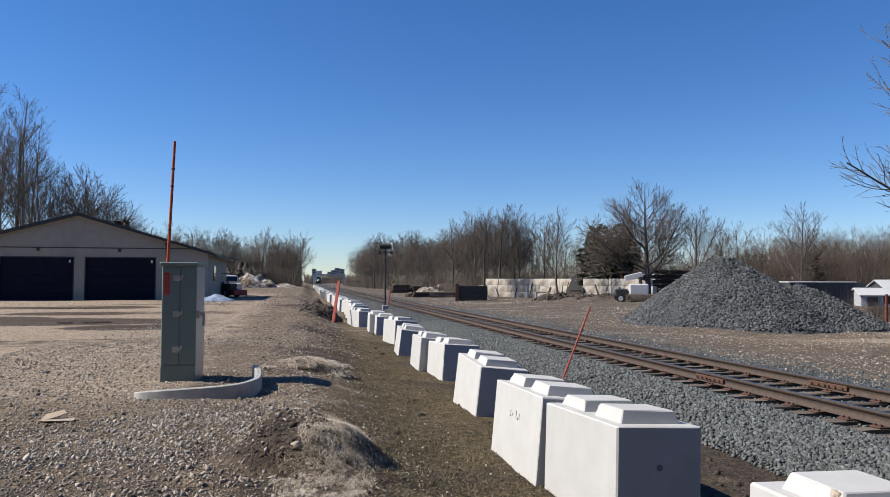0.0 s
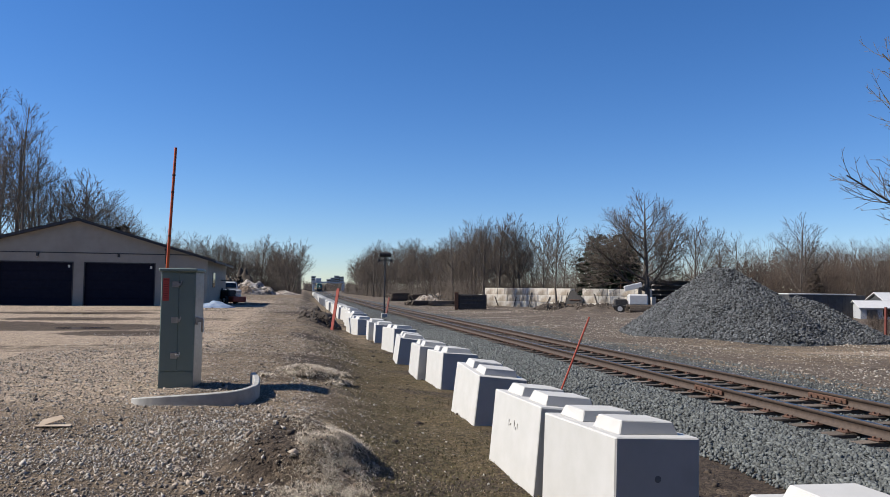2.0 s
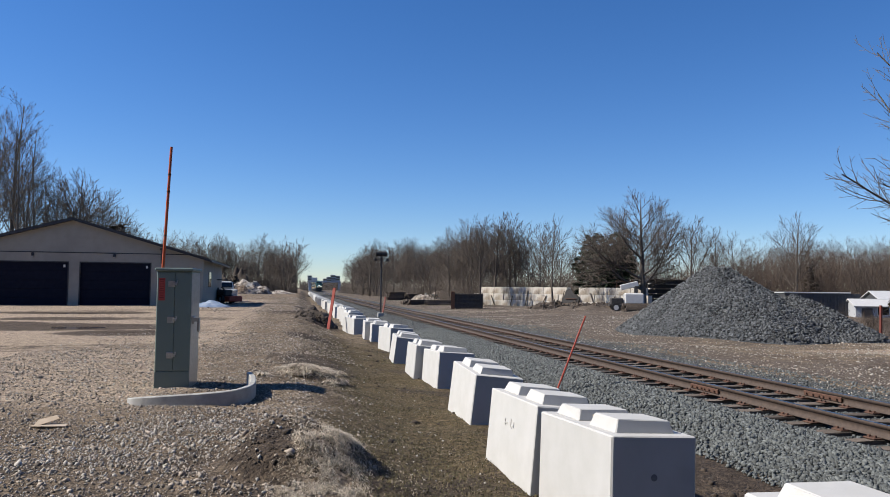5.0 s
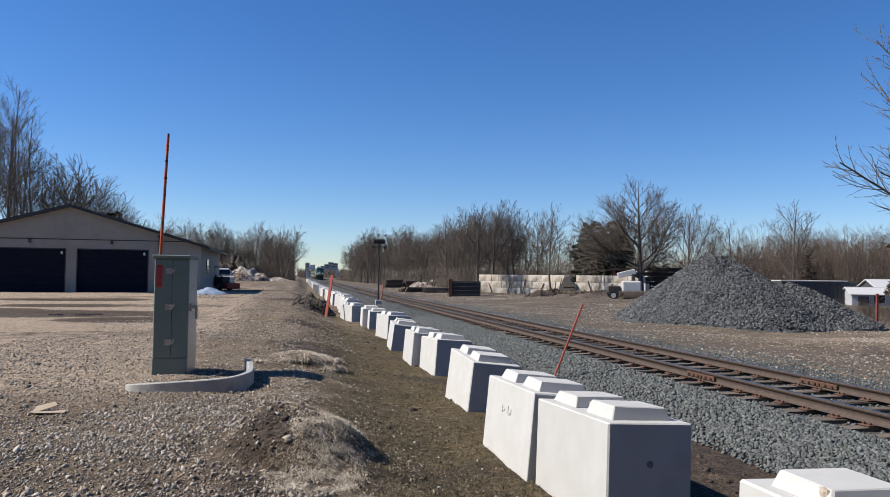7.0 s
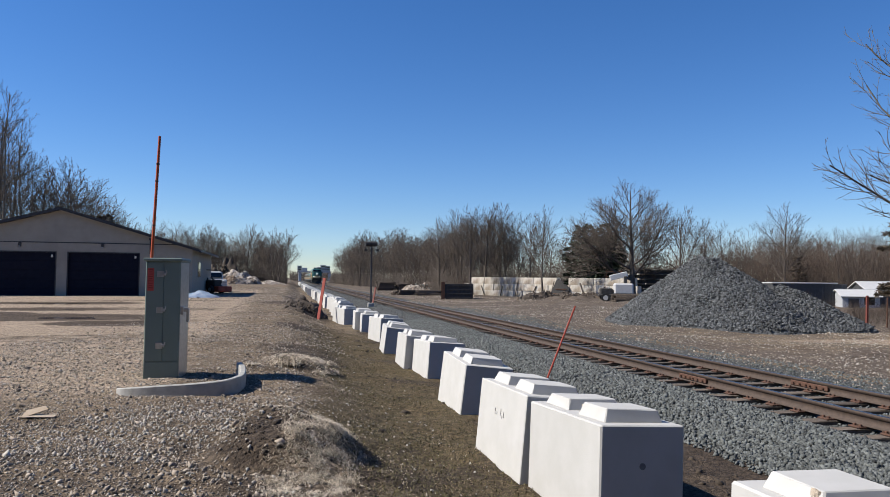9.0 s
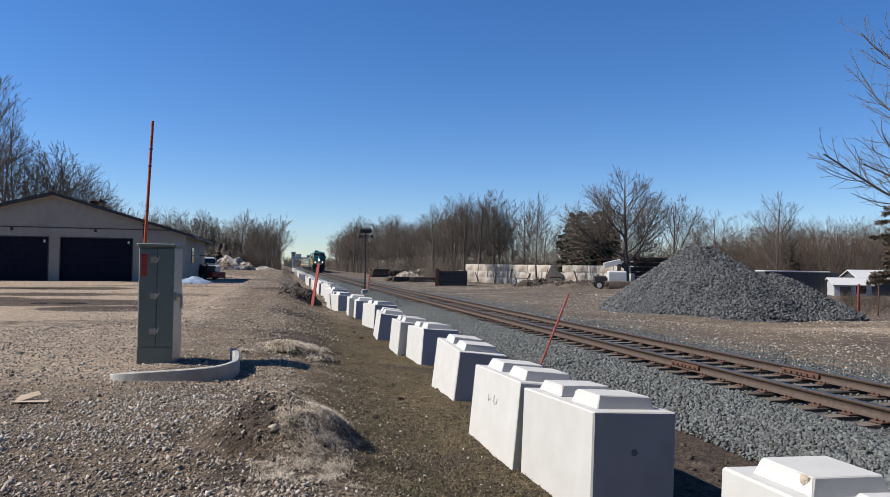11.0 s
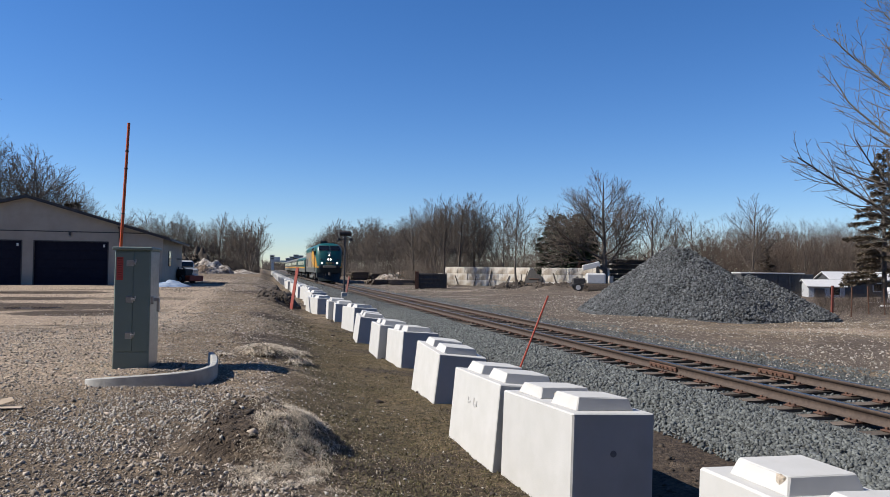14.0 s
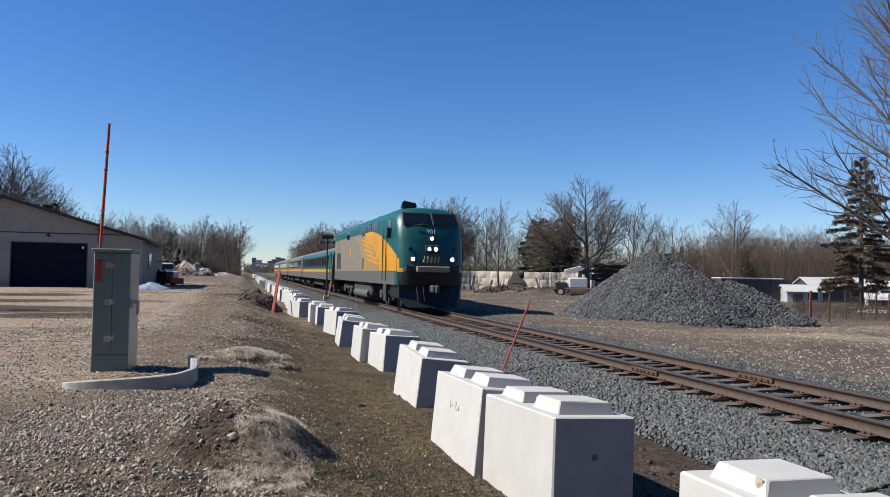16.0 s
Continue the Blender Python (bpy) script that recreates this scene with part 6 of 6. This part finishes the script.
litter(hp, -10.0, 152, 5.4, 4.6, 2.4, 380, 0.1, 0.45, M_GRAVEL, "pale broken lumps")
litter(hp2, -12.2, 158, 4.0, 3.8, 4.2, 160, 0.2, 0.8, M_SOIL, "dark earth lumps")
litter(hp3, -3.2, 156, 3.4, 2.8, 0.9, 120, 0.1, 0.3, M_GRAVEL, "pale broken lumps")
litter(rk, 19.6, 104, 3.2, 2.8, 1.4, 220, 0.1, 0.45, M_BALLAST, "grey concrete lumps")
litter(mound, 1.0, 35.2, 1.1, 1.6, 0.8, 260, 0.05, 0.22, M_SOIL, "dark soil clods")
for k, (cx, cy) in enumerate(((27.0, 63.0), (24.0, 58.0), (29.5, 64.0), (33.0, 62.0), (21.0, 60.0))):
    sp = part("root_heap", heap_mesh(cx, cy, 1.6, 1.0, 0.7, k + 1.0, 24, 0.6), M_SOIL)
    tagged(sp, "dark heap of roots and broken timber", "debris heap")
    litter(sp, cx, cy, 1.7, 1.1, 0.8, 120, 0.08, 0.35, M_TIE, "broken roots and timber ends")
plate = thing("scrap_plate", pose(28.6, 73.1, float(ground_z(28.6, 73.1)) - 0.05, -9, 0, -42), "dark rusty rounded scrap plate leaning on the wall", "steel plate")
rim = [(-1.05, 0.0), (-0.95, 0.75), (-0.72, 1.35), (-0.5, 1.95), (-0.2, 2.12), (0.15, 1.95), (0.3, 1.62), (0.72, 1.5), (1.0, 1.1), (0.92, 0.55), (1.1, 0.0)]
part("curved_sheet", prism(rim, 0.14, "y", 0.0), M_BLACKSTEEL, plate)
for k, (x0, z0, w0) in enumerate(((-0.3, 0.5, 1.3), (0.1, 1.0, 1.2))):
    part("stiffener", one_box((x0, -0.04, z0), (w0, 0.08, 0.09), 0.01), M_RUST, plate)
for k, (cx, cy) in enumerate(((27.2, 68.0), (29.4, 66.5), (31.0, 65.0), (26.0, 70.5))):
    sp = part("root_heap", heap_mesh(cx, cy, 1.5, 0.9, 0.75, k + 4.0, 24, 0.6), M_SOIL)
    tagged(sp, "dark heap of roots and broken timber", "debris heap")
    litter(sp, cx, cy, 1.6, 1.0, 0.85, 120, 0.08, 0.4, M_TIE, "broken roots and timber ends")


def build_machine():
    x, y = 29.2, 60.5
    e = thing("white_compressor_truck", pose(x, y, float(ground_z(x, y)) - 0.05, 0, 0, -20), "small white flatbed work vehicle among scrap", "work vehicle")
    part("chassis", one_box((0, 0, 0.6), (3.4, 1.5, 0.22), 0.04), M_BLACKSTEEL, e)
    part("cowling", one_box((0.5, 0, 1.2), (1.7, 1.4, 1.0), 0.12), M_WHITE, e, "white rounded cowling")
    part("arm", one_box((0.1, 0, 2.35), (1.6, 0.35, 0.5), 0.06, pose(0, 0, 0, 0, -14)), M_WHITE, e)
    part("mast", one_box((0.7, 0, 1.9), (0.3, 0.4, 0.9), 0.05), M_BLACKSTEEL, e)
    part("engine", one_box((-1.0, 0, 0.95), (1.1, 1.2, 0.6), 0.08), M_BLACKSTEEL, e)
    for k in (-1.1, 1.1):
        for s in (-1, 1):
            b = part("wheel", one_rod((k, s * 0.72 - 0.12, 0.4), (k, s * 0.72 + 0.12, 0.4), 0.4, n=18), M_TYRE, e)
            part("rim", one_rod((k, s * 0.72 - 0.13, 0.4), (k, s * 0.72 + 0.13, 0.4), 0.22, n=14), M_WHITE, b)


build_machine()


def build_beams():
    e = thing("beam_stack", pose(37.4, 70.0, float(ground_z(37.4, 70.0)), 0, 0, 6), "stack of long blackened steel beams with pale dunnage between", "beam stack")
    r = random.Random(14)
    for k in range(6):
        for j in range(3):
            bm = bmesh.new()
            for z in (0.03, 0.37):
                box(bm, (0, 0, z), (5.6, 0.85, 0.05), 0.01)
            box(bm, (0, 0, 0.2), (5.58, 0.08, 0.3))
            p = part("steel_beam", bm, M_BLACKSTEEL, e)
            p.matrix_basis = pose(0.14 * k + r.uniform(-0.35, 0.35), -1.0 + j * 0.95, 0.12 + k * 0.50, 0, 0, r.uniform(-2, 2))
        for x in (-1.9, 0.4, 2.0):
            part("dunnage", one_box((x + r.uniform(-0.3, 0.3), 0, 0.06 + k * 0.50), (0.16, 2.9, 0.09), 0.01), M_WALLBLOCK, e, "pale timber dunnage")


build_beams()
rack = thing("rusty_frame", pose(33.0, 71.0, 0.2, 0, 0, -30), "rusty open steel frame behind the wall", "steel frame")
for a in (0, 0.8, 1.6):
    part("upright", one_box((a, 0, 1.5), (0.1, 0.1, 3.0)), M_RUST, rack)
for z in (1.9, 2.4, 2.9):
    part("rail", one_box((0.8, 0.0, z), (1.68, 0.07, 0.07)), M_RUST, rack)


def build_container():
    x, y = 48.0, 60.0
    e = thing("site_container", pose(x, y, float(ground_z(x, y)), 0, 0, -12), "grey ribbed site container with a white roof edge", "container")
    part("body", one_box((0, 0, 1.05), (7.0, 2.4, 2.1), 0.03), M_GREYMETAL, e)
    for k in range(22):
        part("rib", one_box((-3.3 + k * 0.315, -1.21, 1.05), (0.12, 0.03, 1.95), 0.01), M_GREYMETAL, e)
    part("roof_edge", one_box((-0.5, -0.2, 2.16), (6.2, 2.2, 0.12), 0.03), M_WHITE, e, "white snow-pale roof edge")


build_container()


def build_shed(x, y, turn, w, d, h, wall, label):
    e = thing("shed", pose(x, y, float(ground_z(x, y)) - 0.05, 0, 0, turn), label, "shed")
    part("front_wall", one_box((0, -d / 2, h / 2), (w, 0.12, h)), wall, e)
    part("rear_wall", one_box((0, d / 2, h / 2), (w, 0.12, h)), wall, e)
    for s in (-1, 1):
        part("end_wall", prism([(-d / 2 + 0.07, 0), (d / 2 - 0.07, 0), (d / 2 - 0.07, h), (0, h + d * 0.22), (-d / 2 + 0.07, h)], 0.12, "x", s * (w / 2 - 0.06) - 0.06), wall, e)
        r = part("roof_slope", one_box((0, 0, 0), (w + 0.4, d / 2 + 0.45, 0.09), 0.01), M_WHITE, e, "pale metal roof slope")
        r.matrix_basis = pose(0, s * (d / 4 + 0.08), h + d * 0.11 + 0.06, -s * math.degrees(math.atan(0.44)), 0, 0)
    part("door", one_box((-w * 0.2, -d / 2 - 0.07, h * 0.42), (0.9, 0.06, h * 0.84), 0.01), M_GREYMETAL, e)
    wn_ = part("window", one_box((w * 0.22, -d / 2 - 0.07, h * 0.6), (0.9, 0.05, 0.7), 0.01), M_GLASS, e)
    part("frame", one_box((w * 0.22, -d / 2 - 0.055, h * 0.6), (1.05, 0.05, 0.85), 0.01), M_WHITE, wn_)


build_shed(57.2, 59.5, -14, 6.2, 3.2, 1.65, M_GREYMETAL, "grey shed with a snow-white metal roof")
build_shed(51.4, 57.4, -20, 3.2, 2.4, 1.0, M_FAR, "low pale grey shed with a pale metal roof")
build_shed(63.5, 60.5, -40, 4.0, 2.8, 1.5, M_WHITE, "white shed with a pale metal roof")
build_shed(53.6, 50.5, -40, 2.0, 1.8, 0.6, M_WHITE, "low white hutch with a pale roof")
for cx, cy, rx, ry, h in ((39.6, 37.6, 2.4, 0.55, 0.34), (44.0, 39.5, 2.6, 0.6, 0.32), (47.8, 46.5, 2.2, 0.8, 0.3)):
    tagged(part("snow_bank", heap_mesh(cx, cy, rx, ry, h, cx, 30, 0.3), M_OLDSNOW), "thin strip of old snow along the yard's hedge", "snow bank")
n = 2600
q, y = rng.uniform(0.88, 1.25, n), rng.uniform(25.5, 45, n)
thicket("brambles", q * y, y, rng.gamma(6, 0.11, n), M_TWIG_RED, "low tangle of brown brambles along the yard fence", 4, 0.008, 0.5)


def build_fence():
    e = thing("wire_fence", pose(0, 0, 0), "rusty posts with sagging wire along the yard edge", "fence")
    pts = [(22.45 + k * 2.0, 24.5 + k * 1.1) for k in range(9)]
    r = random.Random(2)
    for k, (x, y) in enumerate(pts):
        z = float(ground_z(x, y))
        part("fence_post", one_rod((x, y, z - 0.1), (x + r.uniform(-0.05, 0.05), y, z + (1.4 if k == 0 else 1.25)), 0.06 if k == 0 else 0.035, n=6), M_MAROON if k == 0 else M_RUST, e)
    for h in (0.35, 0.75, 1.1):
        for k in range(8):
            (xa, ya), (xb, yb) = pts[k], pts[k + 1]
            part("wire", one_rod((xa, ya, float(ground_z(xa, ya)) + h), (xb, yb, float(ground_z(xb, yb)) + h), 0.006, n=4), M_RUST, e)


build_fence()

# ---- far distance ----
def far_block(name, x, y, w, d, h, m, label, cat, wins=0):
    e = thing(name, pose(x, y, 0), label, cat)
    part("wall", one_box((0, 0, h / 2), (w, d, h)), m, e)
    for k in range(wins):
        part("window_row", one_box((0, -d / 2 - 0.1, h * (k + 0.6) / wins), (w * 0.9, 0.2, h / wins * 0.4)), M_GLASS, e)
    part("roof", one_box((0, 0, h + 0.3), (w + 0.6, d + 0.6, 0.6)), m, e)


deck = thing("overpass", pose(16, 560, 0), "grey road overpass across the line in the distance", "bridge")
part("bridge_deck", one_box((6, 0, 6.9), (24, 8, 0.9)), M_FAR, deck)
for px in (-5, 17):
    part("pier", one_box((px, 0, 2.9), (2, 6, 5.8)), M_FAR, deck)
tagged(part("white_trailer", one_box((14.2, 557, 8.65), (4.2, 2.2, 2.6), 0.1), M_WHITE), "white box trailer standing on the overpass", "trailer")
n = 1200
thicket("far_wood", rng.uniform(4, 80, n), rng.uniform(600, 680, n), rng.gamma(8, 0.8, n), M_TWIG, "hazy grey far woodland on the horizon", 4, 0.12)
for x, w, h in ((13, 5, 16.5), (36, 5, 15), (41, 6, 17.5), (47, 5, 16.5), (31, 4, 13)):
    far_block("apartment_block", x + 4, 900, w, 12, h, M_FAR, "hazy grey apartment block on the skyline", "building", 6)


# unseen dark slab added behind the camera; it deepens the shade on near faces
back = part("backdrop", one_box((10, -16, 6.5), (150, 1.5, 14)), M_SOIL)
tagged(back, "unseen dark screen added behind the camera to cut sky light", "backdrop", kind="structure")


# ---- fleet number on the nose ----
def number_text(body, parent, m, size, material):
    c = bpy.data.curves.new("fleet_number", "FONT")
    c.body, c.size, c.extrude, c.align_x, c.align_y = body, size, 0.006, "CENTER", "CENTER"
    tmp = new("fleet_number", c)
    me = bpy.data.meshes.new_from_object(tmp.evaluated_get(bpy.context.evaluated_depsgraph_get()))
    bpy.data.objects.remove(tmp)
    p = part("fleet_number", me, None, parent)
    p.data.materials.clear()
    p.data.materials.append(material)
    p.matrix_basis = m


number_text("901", loco, pose(0, 0.31, 3.27, 90 - 17, 0, 0), 0.30, M_LETTER)


# ---- what moves ----
def train_pose(s):
    """A vehicle whose front stands at the distance s down the line."""
    x = TRACK + float(bend(s))
    xb = TRACK + float(bend(s + 22.0))
    return pose(x, s, RAIL_Z, 0, 0, -math.degrees(math.atan2(xb - x, 22.0)))


NOSE_END, SPEED = 30.5, 28.0


def motions():
    rows = [(0.5 * k, NOSE_END + SPEED * (16.0 - 0.5 * k)) for k in range(33)]
    walk(loco, [(t, train_pose(s)) for t, s in rows])
    for k, c in enumerate(coaches):
        walk(c, [(t, train_pose(s + (21.0 + k * 25.7) * SCALE)) for t, s in rows])


motions()
